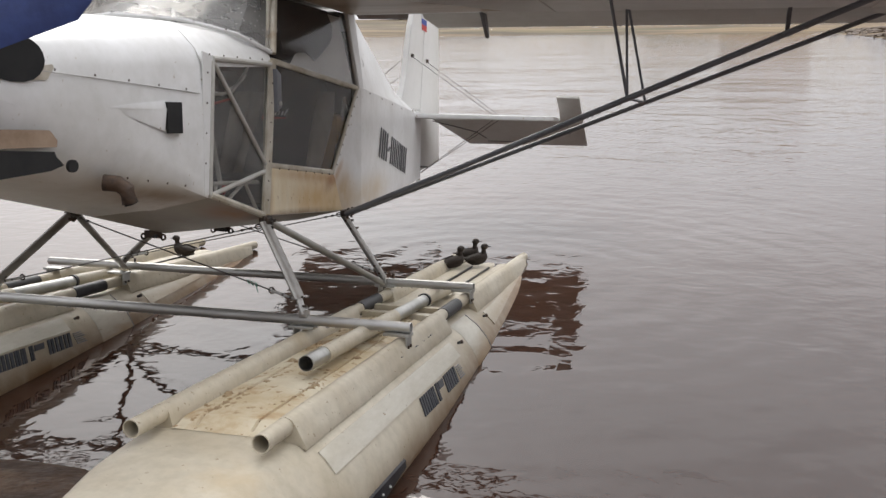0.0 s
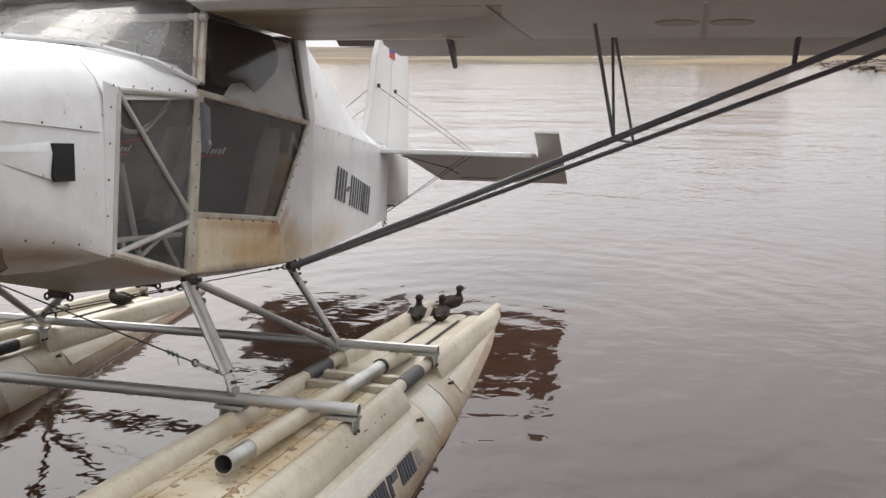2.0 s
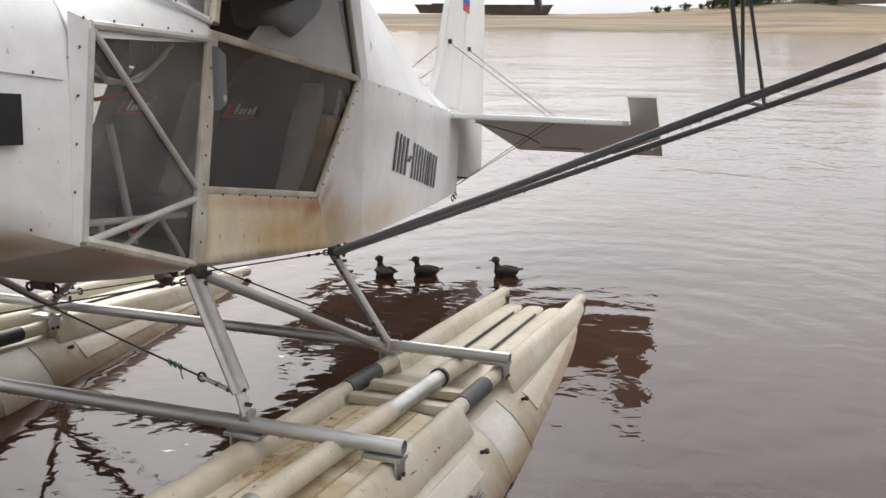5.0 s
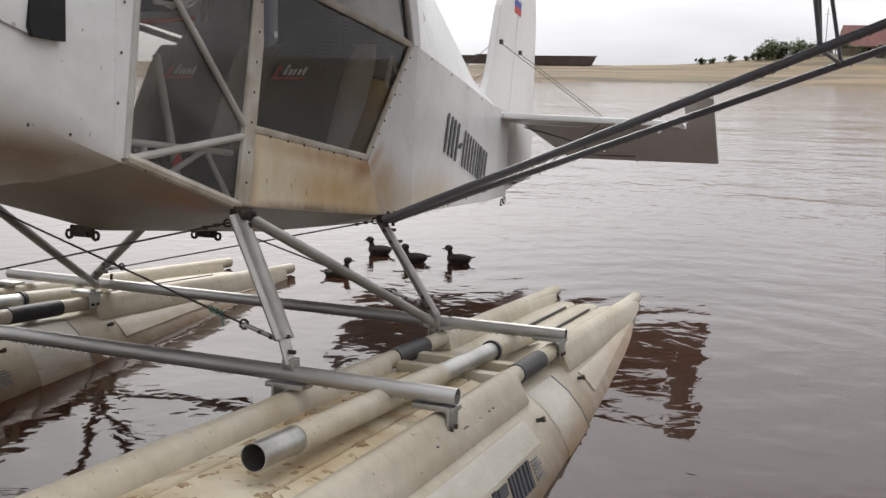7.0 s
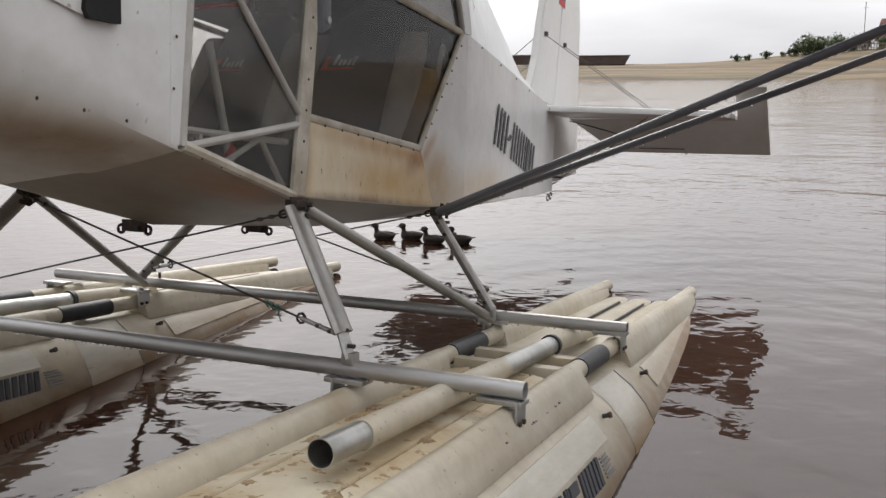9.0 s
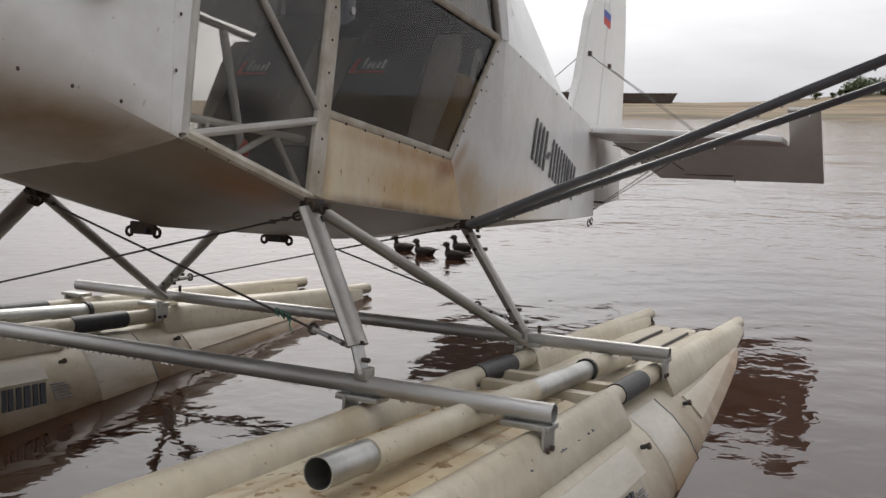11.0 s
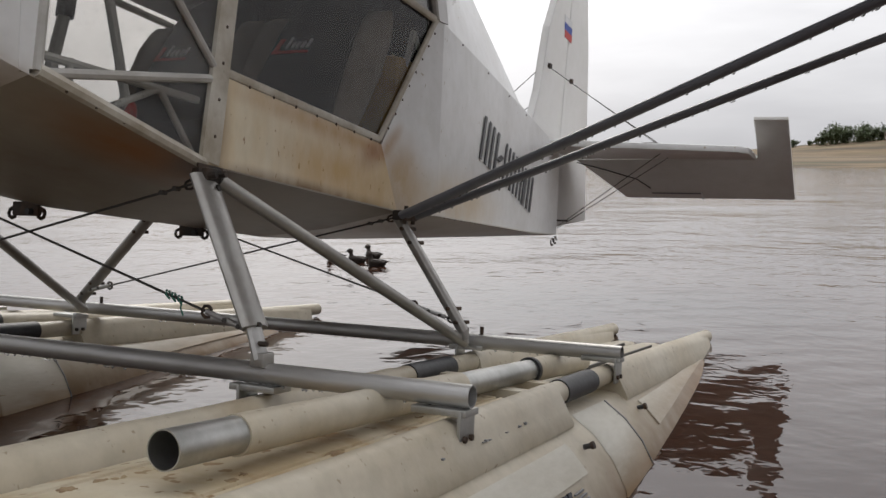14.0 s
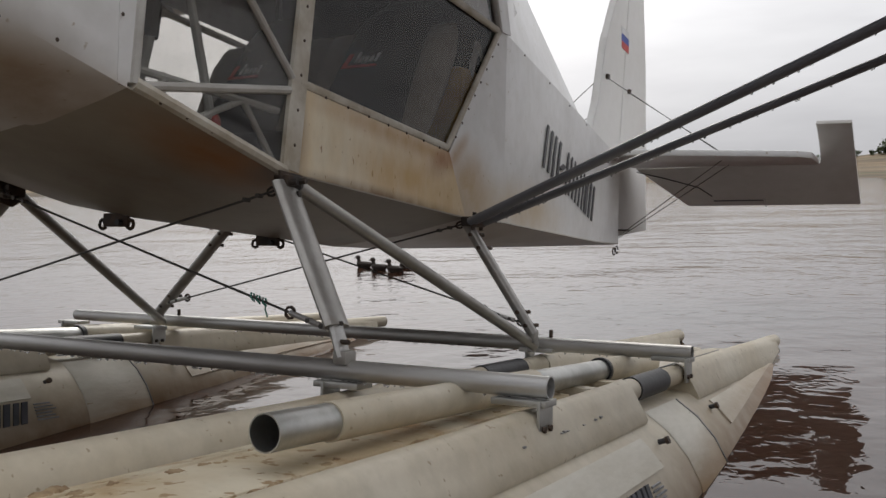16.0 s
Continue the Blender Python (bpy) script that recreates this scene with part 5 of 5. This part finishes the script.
    for u in (-0.105, 0, 0.105):
        sub("deck_tube", loft([[(xc + u + 0.05 * math.cos(a), y, DECK_Z - 0.006 + h * math.sin(a)) for a in [i * math.pi / 8 for i in range(9)]] for y, h in ((1.12, 0.004), (1.2, 0.02), (1.9, 0.022), (2.38, 0.008))]), VINYL, angle=60)
    for y in (0.60, 0.76):
        sub("slat", box((xc - 0.17, y - 0.035, DECK_Z + 0.004), (xc + 0.17, y + 0.01, DECK_Z + 0.034), 0.004), VINYL, "cream cross slat")
    # valves, welded bands, side flap and marks on the outer flank
    for q in (s, -s):
        for y, u, z in ((0.47, 0.30, -0.16), (1.0, 0.285, -0.15)):
            sub("valve", rod((xc + q * u, y, z), (xc + q * (u + 0.018), y, z + 0.006), 0.006, n=10), RUBBER)
            sub("valve_cap", rod((xc + q * (u + 0.016), y, z + 0.005), (xc + q * (u + 0.023), y, z + 0.008), 0.0085, n=10), RUST)
        # flap: a doubled strip along the flank
        for ya, yb, lo, hi, nm in ((-0.98, 0.40, 3.75, 4.85, "side_flap"), (1.05, 2.1, 3.7, 5.0, "stern_flap")):
            rr = []
            for i in range(15):
                y = lerp(ya, yb, i / 14)
                ring = float_ring(y, xc)
                wob = 0.0025 * noise.noise(Vector((y * 11, lo, xc)))
                low = lerp(hi, lo + 0.25, i / 14) if nm == "stern_flap" else hi
                row = []
                for k in range(4):
                    f = lerp(lo, low, k / 3)
                    v = Vector(ring[int(f)]).lerp(Vector(ring[int(f) + 1]), f - int(f))
                    row.append(Vector((v.x if q > 0 else 2 * xc - v.x, v.y, v.z)))
                o = Vector((q * 0.0045, 0, 0.003))
                w = Vector((q * wob, 0, wob))
                rr.append([row[0] - o] + [v + o + (w if 0 < j < 3 else w * 0.2) for j, v in enumerate(row)] + [row[3] - o])
            sub(nm, loft(rr), FLAP, "pale wrinkled vinyl patch", angle=40)
        # pale welded band with a dark stitched seam round the flank
        band, seam = [], []
        for y, g in ((0.58, 0.001), (0.585, 0.004), (0.7, 0.004), (0.83, 0.004), (0.835, 0.001)):
            ring = float_ring(y, xc)
            row = []
            for k in range(3, 11):
                v = Vector(ring[k])
                n = Vector((v.x - xc, 0, (v.z + 0.3) * 0.8)).normalized() * g
                v = v + n
                row.append(Vector((v.x if q > 0 else 2 * xc - v.x, v.y, v.z)))
            band.append(row)
            if y == 0.83:
                seam = [v + Vector((q * 0.001, 0.004, 0)) for v in row]
        sub("weld_band", loft(band, cap=(False, False), closed=False), FLAP, "pale welded band round the float")
        sub("weld_seam", path_tube(seam, 0.0022, 6), GREYINK, "dark seam line")
        # rubbing strip low on the bow, studded
        rr = []
        for y in (-1.74, -1.66, -1.5, -1.3, -1.1, -0.9, -0.7, -0.5):
            ring = float_ring(y, xc)
            a, b = Vector(ring[6]).lerp(Vector(ring[7]), 0.75), Vector(ring[7]).lerp(Vector(ring[8]), 0.6 if y < -0.6 else 0.1)
            if q < 0:
                a, b = [Vector((2 * xc - v.x, v.y, v.z)) for v in (a, b)]
            o = Vector((q * 0.008, 0, -0.003))
            rr.append([a - o, a + o, b + o, b - o])
        sub("rubbing_strip", loft(rr), RUBBER, "black rubber rubbing strip with studs")
        for i in range(16):
            y = -1.68 + i * 0.068
            ring = float_ring(y, xc)
            a = Vector(ring[7]).lerp(Vector(ring[8]), 0.2)
            sub("stud", ball(((a.x if q > 0 else 2 * xc - a.x) + q * 0.008, y, a.z), 0.006, 0.006, 0.006, 6, 4), BRIGHT)
        # stencilled maker's mark, as plain slanted blocks, and small print as bars
        spans = [(0.0, 0.085, 0), (0.105, 0.195, 0), (0.215, 0.275, 0), (0.295, 0.355, 0), (0.41, 0.455, 0), (0.475, 0.60, 1), (0.66, 0.74, 0), (0.765, 0.865, 0), (0.89, 0.985, 0)]
        strokes = []
        for f0, f1, kind in spans:
            w = f1 - f0
            strokes += [(f0, f1, kind)] if kind else [(f0, f0 + w * 0.36, kind), (f0 + w * 0.58, f1, kind)]
        for f0, f1, kind in strokes:
            for ga, gb in (((0.0, 1.0),) if not kind else ((0.55, 1.15),)):
                pts = []
                for f, g in ((f0, ga), (f1, ga), (f1, gb), (f0, gb)):
                    y = mark_y + (f if q > 0 else f) * 0.47 + 0.02 * g
                    ring = float_ring(y, xc)
                    a, b = Vector(ring[6]), Vector(ring[5])
                    v = a.lerp(b, 0.05 + 1.0 * g) if g <= 1 else b
                    pts.append((v.x + 0.004 if q > 0 else 2 * xc - v.x - 0.004, y, v.z))
                sub("stencil_block", slab(pts, 0.006), INK)
        for k in range(6):
            y = mark_y + 0.50
            ring = float_ring(y, xc)
            v = Vector(ring[6]).lerp(Vector(ring[5]), 0.1 + k * 0.15)
            x = v.x + 0.003 if q > 0 else 2 * xc - v.x - 0.003
            sub("small_print_bar", box((x - 0.002, y, v.z), (x + 0.002, y + 0.07 - 0.008 * (k % 3), v.z + 0.004)), GREYINK)
    # clots of dried mud
    rnd = random.Random(int(xc * 100) + 7)
    for i in range(64):
        y, u = rnd.uniform(-0.93, 0.45), rnd.choice((-1, 1)) * rnd.uniform(0.03, 0.135)
        if u > 0 and rnd.random() < 0.5:
            u = -u
        r = rnd.uniform(0.004, 0.02)
        bm = bmesh.new()
        n = 17
        base = [(xc + u + r * rnd.uniform(0.35, 1.2) * math.cos(k * 2 * math.pi / n), y + 1.5 * r * rnd.uniform(0.5, 1.2) * math.sin(k * 2 * math.pi / n)) for k in range(n)]
        zt = DECK_Z + 0.0255 - 0.08 * max(0.0, abs(u) - 0.09)
        add_loft(bm, [[(a, b, zt - 0.003) for a, b in base], [(lerp(xc + u, a, 0.6), lerp(y, b, 0.6), zt + rnd.uniform(0.001, 0.0035)) for a, b in base]])
        sub("mud_clot", bm, MUD)
    # black scuffs on the sleeve
    for i in range(9):
        y = rnd.uniform(-0.25, 0.3)
        u = 0.195 * s + s * 0.048
        sub("scuff_mark", box((xc + u - 0.004, y, -0.0875), (xc + u + 0.0012, y + rnd.uniform(0.003, 0.012), -0.0875 + rnd.uniform(0.001, 0.006))), GREYINK)
    return hull


build_float(0.945, 1, 0.0, -0.22)
build_float(-0.865, -1, -0.12, -0.10)


# ---- far shore ----
barge = thing("barge", "long dark rusty barge hull drawn up on the far beach", "barge")
barge.location = (-7, 215, 3.0)
part("hull", loft([[(-14.5, -2.5, 0.2), (-14.5, 2.5, 0.2), (-15.5, 2.8, 1.9), (-15.5, -2.8, 1.9)], [(13.2, -2.5, 0.0), (13.2, 2.5, 0.0), (14.2, 2.8, 1.85), (14.2, -2.8, 1.85)]]), BARGE, barge)
part("gunwale", box((-15.6, -2.95, 1.86), (14.3, -2.75, 2.02)), BARGE, barge)
part("hatch_cover", box((-12, -1.8, 1.9), (-3, 1.8, 2.3), 0.1), BARGE, barge)

shed = thing("house", "low boarded house with a red-brown sheet roof", "house")
shed.location = (70, 222, 5.6)
part("wall", box((-9, -4, 0), (9, 4, 2.2)), TIMBER, shed)
part("roof", loft([[(-9.8, -4.8, 2.0), (-9.8, 0, 6.6), (-9.8, 4.8, 2.0)], [(9.8, -4.8, 2.0), (9.8, 0, 6.6), (9.8, 4.8, 2.0)]]), ROOF, shed)
for x in (-5, 0, 5):
    w = part("window", box((x - 0.6, -4.06, 0.8), (x + 0.6, -3.98, 1.9)), FRAME, shed)
    part("pane", box((x - 0.5, -4.09, 0.9), (x + 0.5, -4.065, 1.8)), DARK, w)

pole = thing("radio_mast", "thin dark pole standing on the far bank", "mast")
pole.location = (54.8, 214, 5.0)
part("pole", rod((0, 0, 0), (0, 0, 10.2), 0.07, n=8), TIMBER, pole)
part("crossarm", rod((-0.5, 0, 9.0), (0.5, 0, 9.0), 0.05, n=6), TIMBER, pole)

fence = thing("fence", "weathered board fence on the far bank", "fence")
fence.location = (57, 212, 5.3)
for i in range(16):
    p = part("post", box((i * 0.55 - 4, -0.05, -0.3), (i * 0.55 - 3.82, 0.05, 1.7)), TIMBER, fence)
for z in (0.5, 1.3):
    part("rail", box((-4, -0.09, z), (4.6, -0.05, z + 0.15)), TIMBER, fence)


def shrub_mesh(seed, w, h, n):
    """A bush: stems and many small leaf blades in uneven clumps."""
    rnd = random.Random(seed)
    bm = bmesh.new()
    for c in range(n // 28):
        cx, cy = rnd.gauss(0, w * 0.42), rnd.gauss(0, w * 0.3)
        cz = h * rnd.uniform(0.25, 0.95) * max(0.35, 1 - (cx / (w * 1.1)) ** 2)
        add_rod(bm, (cx * 0.3, cy * 0.3, -0.4), (cx, cy, cz), 0.04, n=5)
        for k in range(28):
            p = Vector((cx + rnd.gauss(0, w * 0.11), cy + rnd.gauss(0, w * 0.11), cz + rnd.gauss(0, h * 0.1)))
            d = Vector((rnd.uniform(-1, 1), rnd.uniform(-1, 1), rnd.uniform(-0.3, 1))).normalized()
            s, u = axes(d)
            q = rnd.uniform(0.12, 0.3)
            bm.faces.new([bm.verts.new(p + v) for v in (-s * q * 0.5, d * q * 1.4, s * q * 0.5, -d * q * 0.5)])
    me = bpy.data.meshes.new("leaves")
    bm.to_mesh(me)
    bm.free()
    me.materials.append(SHRUB)
    return me


shrub_meshes = [shrub_mesh(11, 2.0, 2.0, 700), shrub_mesh(12, 3.0, 2.6, 1000), shrub_mesh(13, 1.4, 1.2, 420)]
rnd = random.Random(5)
spots = [(43.5, 213, 1, 1.0), (46, 215, 0, 1.1), (48.5, 213, 1, 0.9), (51, 214, 0, 1.0), (53, 216, 1, 0.95), (56, 217, 0, 1.0), (59, 215, 1, 0.8), (45, 218, 1, 1.2), (50, 219, 1, 1.1), (62, 214, 0, 0.8),
         (29.5, 214, 2, 0.9), (32, 215, 2, 0.8), (35.5, 214, 2, 1.0), (41, 213, 2, 1.2), (66, 213, 1, 0.8), (39, 215, 2, 0.7)]
for x, y, k, sc in spots:
    sh = thing("shrub", "low green willow shrub on the sandy bank", "shrub", "shrubs on the far bank")
    ob = new("foliage", shrub_meshes[k])
    ob.parent = sh
    sh.matrix_basis = Matrix.Translation((x, y, land_height(x, y) - 0.1)) @ Matrix.Rotation(rnd.uniform(0, 6), 4, "Z") @ Matrix.Scale(sc * 1.25, 4)

# clods and stones on the spit, and dry tufts on the beach
bm = bmesh.new()
rnd = random.Random(9)
for i in range(520):
    y = rnd.uniform(45, 140)
    x = 31 + (y - 59) * 0.27 + abs(rnd.gauss(0.5, 4))
    r = rnd.uniform(0.08, 0.4) * (2.2 if rnd.random() < 0.04 else 1)
    m = Matrix.Translation((x, y, land_height(x, y) + r * 0.15)) @ Matrix.Rotation(rnd.uniform(0, 6), 4, "Z") @ Matrix.Diagonal((r * rnd.uniform(1, 2.2), r, r * 0.5, 1))
    bmesh.ops.create_icosphere(bm, subdivisions=1, radius=1, matrix=m)
clods = finish("clods", bm, STONE, angle=20)
tagged(clods, "dark clods and stones along the water's edge", "stones", kind="stuff")


# ---- ducklings ----
def duck(name_label):
    """A dark young duck: body, tail, wings, neck, head with cheek patch and bill. It faces +x; its origin is at the waterline."""
    d = thing("duckling", name_label, "duck", "ducklings")
    rings = []
    for x, ry, z0, z1 in ((-0.115, 0.006, 0.045, 0.056), (-0.095, 0.026, 0.012, 0.060), (-0.06, 0.044, -0.018, 0.068), (-0.01, 0.052, -0.028, 0.074), (0.04, 0.048, -0.026, 0.076), (0.075, 0.036, -0.01, 0.074), (0.095, 0.018, 0.015, 0.066)):
        rings.append([(x, ry * math.cos(a), (z0 + z1) / 2 + (z1 - z0) / 2 * math.sin(a)) for a in [i * math.pi / 7 for i in range(14)]])
    body = part("body", loft(rings), FEATHER, d, angle=80)
    neck = loft([[(x + r * math.cos(a), r * 0.9 * math.sin(a), z) for a in [i * math.pi / 6 for i in range(12)]] for x, z, r in ((0.055, 0.045, 0.034), (0.07, 0.075, 0.024), (0.076, 0.095, 0.021), (0.08, 0.108, 0.022))])
    part("neck", neck, FEATHER, d, angle=80)
    head = part("head", ball((0.088, 0, 0.122), 0.035, 0.026, 0.027, 14, 10), FEATHER, d, angle=80)
    for s in (1, -1):
        part("cheek", ball((0.096, s * 0.0195, 0.117), 0.016, 0.008, 0.012, 10, 6), CHEEK, head)
        part("eye", ball((0.105, s * 0.0225, 0.129), 0.004, 0.003, 0.004, 8, 5), DARK, head)
        wing_r = [[(x, s * (0.046 * k + 0.006), z + h * q) for q, k in ((1, 0.86), (0.5, 1.06), (-0.3, 1.08), (-1, 0.95), (-0.6, 0.9), (0.6, 0.8))] for x, z, h in ((0.05, 0.045, 0.012), (0.01, 0.045, 0.026), (-0.05, 0.046, 0.022), (-0.10, 0.052, 0.006))]
        part("wing", loft(wing_r), FEATHER, d, angle=60)
    part("breast", ball((0.066, 0, 0.03), 0.03, 0.036, 0.03, 12, 8), CHEEK, d, angle=80)
    part("bill", loft([[(x, w * math.cos(a), z + h * math.sin(a)) for a in [i * math.pi / 4 for i in range(8)]] for x, z, w, h in ((0.112, 0.119, 0.010, 0.009), (0.130, 0.113, 0.010, 0.005), (0.148, 0.110, 0.009, 0.003))]), BILL, d, angle=60)
    part("tail", slab([(-0.10, -0.02, 0.055), (-0.145, -0.012, 0.066), (-0.145, 0.012, 0.066), (-0.10, 0.02, 0.055)], 0.008, 0.002), FEATHER, d)
    d.scale = (0.66, 0.84, 0.68)
    return d


duck_a = duck("dark brown duckling, resting on the float, then swimming")
duck_b = duck("dark brown duckling, resting on the float, then swimming")
duck_c = duck("dark brown duckling, resting on the float, then swimming")
duck_d = duck("dark brown duckling, asleep on the float, then swimming")


def motions():
    """Ducklings leave the floats and swim off; the ripples drift."""
    def rows(data):
        return [(t, pose(x, y, z + (0.008 if z > 0.05 else 0.0), tilt, -11 if z > 0.05 else -3, yaw)) for t, x, y, z, tilt, yaw in data]
    walk(duck_a, rows([(0, 0.04, 5.50, 0.06, 0, 20), (1.0, 0.05, 5.47, 0.06, 0, 20), (1.8, 0.02, 5.50, 0.06, 0, 50), (2.2, 0.04, 5.56, 0.06, 0, 120), (2.5, 0.051, 5.60, 0.06, 0, 185), (3.0, 0.05, 5.66, 0.06, 0, 195),
                       (3.5, 0.03, 5.68, 0.07, 0, 200), (3.7, -0.07, 5.73, 0.09, 0, 200), (3.87, -0.18, 5.75, 0.01, 0, 190), (4.0, -0.233, 5.78, -0.01, 0, 160), (4.5, -0.43, 5.96, 0, 0, 110), (5.2, -0.6, 6.45, 0, 0, 140),
                       (7.0, -0.95, 6.86, 0, 0, 175), (7.5, -1.036, 6.879, 0, 0, 178), (8.0, -1.065, 6.952, 0, 0, 180), (9.0, -1.28, 7.254, 0, 0, 175), (9.5, -1.328, 7.325, 0, 0, 185), (11.0, -1.5, 7.75, 0, 0, 180),
                       (12.5, -1.69, 8.217, 0, 0, 178), (13.0, -1.78, 8.359, 0, 0, 180), (14.0, -1.995, 8.746, 0, 0, 172), (14.5, -2.103, 8.935, 0, 0, 165), (15.0, -2.279, 9.30, 0, 0, 165), (16.0, -2.494, 9.447, 0, 0, 172)]))
    walk(duck_b, rows([(0, 0.18, 5.59, 0.055, 0, 5), (1.0, 0.19, 5.55, 0.055, 0, 5), (1.8, 0.16, 5.54, 0.055, 0, 50), (2.2, 0.15, 5.55, 0.055, 0, 120), (2.5, 0.15, 5.61, 0.06, 0, 180), (3.0, 0.15, 5.72, 0.065, 0, 185),
                       (3.3, 0.12, 5.76, 0.07, 0, 165), (3.5, 0.072, 5.80, 0.065, 0, 140), (3.7, 0.03, 5.97, 0.03, 0, 140), (3.85, -0.01, 6.06, -0.005, 0, 160), (4.0, -0.043, 6.11, 0, 0, 175), (4.5, -0.199, 6.2, 0, 0, 178), (5.5, -0.45, 6.5, 0, 0, 178),
                       (7.0, -0.707, 6.66, 0, 0, 175), (7.5, -0.82, 6.86, 0, 0, 176), (8.0, -0.865, 7.0, 0, 0, 180), (9.0, -1.108, 7.272, 0, 0, 182), (9.5, -1.158, 7.305, 0, 0, 180), (11.0, -1.32, 7.6, 0, 0, 178),
                       (12.5, -1.493, 7.999, 0, 0, 180), (13.0, -1.569, 8.181, 0, 0, 178), (14.0, -1.776, 8.581, 0, 0, 172), (14.5, -1.93, 8.83, 0, 0, 165), (15.0, -2.084, 9.065, 0, 0, 165), (16.0, -2.281, 9.2, 0, 0, 172)]))
    walk(duck_c, rows([(0, 0.13, 5.70, 0.06, 0, 10), (1.0, 0.16, 5.72, 0.06, 0, 10), (2.0, 0.22, 5.78, 0.055, 0, 20), (2.5, 0.232, 5.64, 0.06, 0, 60), (3.0, 0.24, 5.74, 0.06, 0, 90), (3.3, 0.2, 5.70, 0.06, 0, 80), (3.5, 0.177, 5.69, 0.06, 0, 80),
                       (3.7, 0.2, 5.82, 0.06, 0, 85), (3.85, 0.235, 5.94, 0.0, 0, 90), (4.0, 0.25, 5.98, -0.005, 0, 120), (4.5, 0.208, 6.19, 0, 0, 176), (5.5, -0.05, 6.5, 0, 0, 180),
                       (7.0, -0.457, 6.668, 0, 0, 178), (7.5, -0.539, 6.785, 0, 0, 180), (8.0, -0.594, 6.984, 0, 0, 180), (9.0, -0.783, 7.163, 0, 0, 178), (9.5, -0.804, 7.184, 0, 0, 178), (11.0, -1.12, 7.85, 0, 0, 178),
                       (12.5, -1.44, 8.364, 0, 0, 170), (13.0, -1.528, 8.594, 0, 0, 165), (14.0, -1.746, 8.921, 0, 0, 150), (14.5, -1.83, 9.027, 0, 0, 160), (15.0, -1.954, 9.25, 0, 0, 172), (16.0, -2.083, 9.35, 0, 0, 175)]))
    walk(duck_d, rows([(0, -1.655, 5.79, 0.075, 0, 170), (4.0, -1.655, 5.78, 0.075, 0, 170), (5.5, -1.55, 5.85, 0.085, 0, 110), (6.5, -1.42, 5.98, 0.08, 0, 40), (6.8, -1.30, 6.06, 0.07, 0, 20), (7.0, -1.05, 6.24, -0.01, 0, 30),
                       (7.25, -0.98, 6.42, 0, 0, 60), (7.5, -0.938, 6.548, 0, 0, 100), (8.0, -0.913, 6.743, 0, 0, 150), (9.0, -0.945, 7.145, 0, 0, 175), (9.5, -0.987, 7.328, 0, 0, 178), (11.0, -1.1, 7.5, 0, 0, 178),
                       (12.5, -1.264, 7.75, 0, 0, 176), (13.0, -1.367, 7.983, 0, 0, 176), (14.0, -1.575, 8.385, 0, 0, 170), (14.5, -1.67, 8.435, 0, 0, 168), (15.0, -1.816, 8.677, 0, 0, 165), (16.0, -2.10, 9.05, 0, 0, 172)]))
    walk(water, [(0, pose(0, 0, 0)), (8, pose(0.5, -0.55, 0)), (16, pose(1.0, -1.1, 0))])


motions()
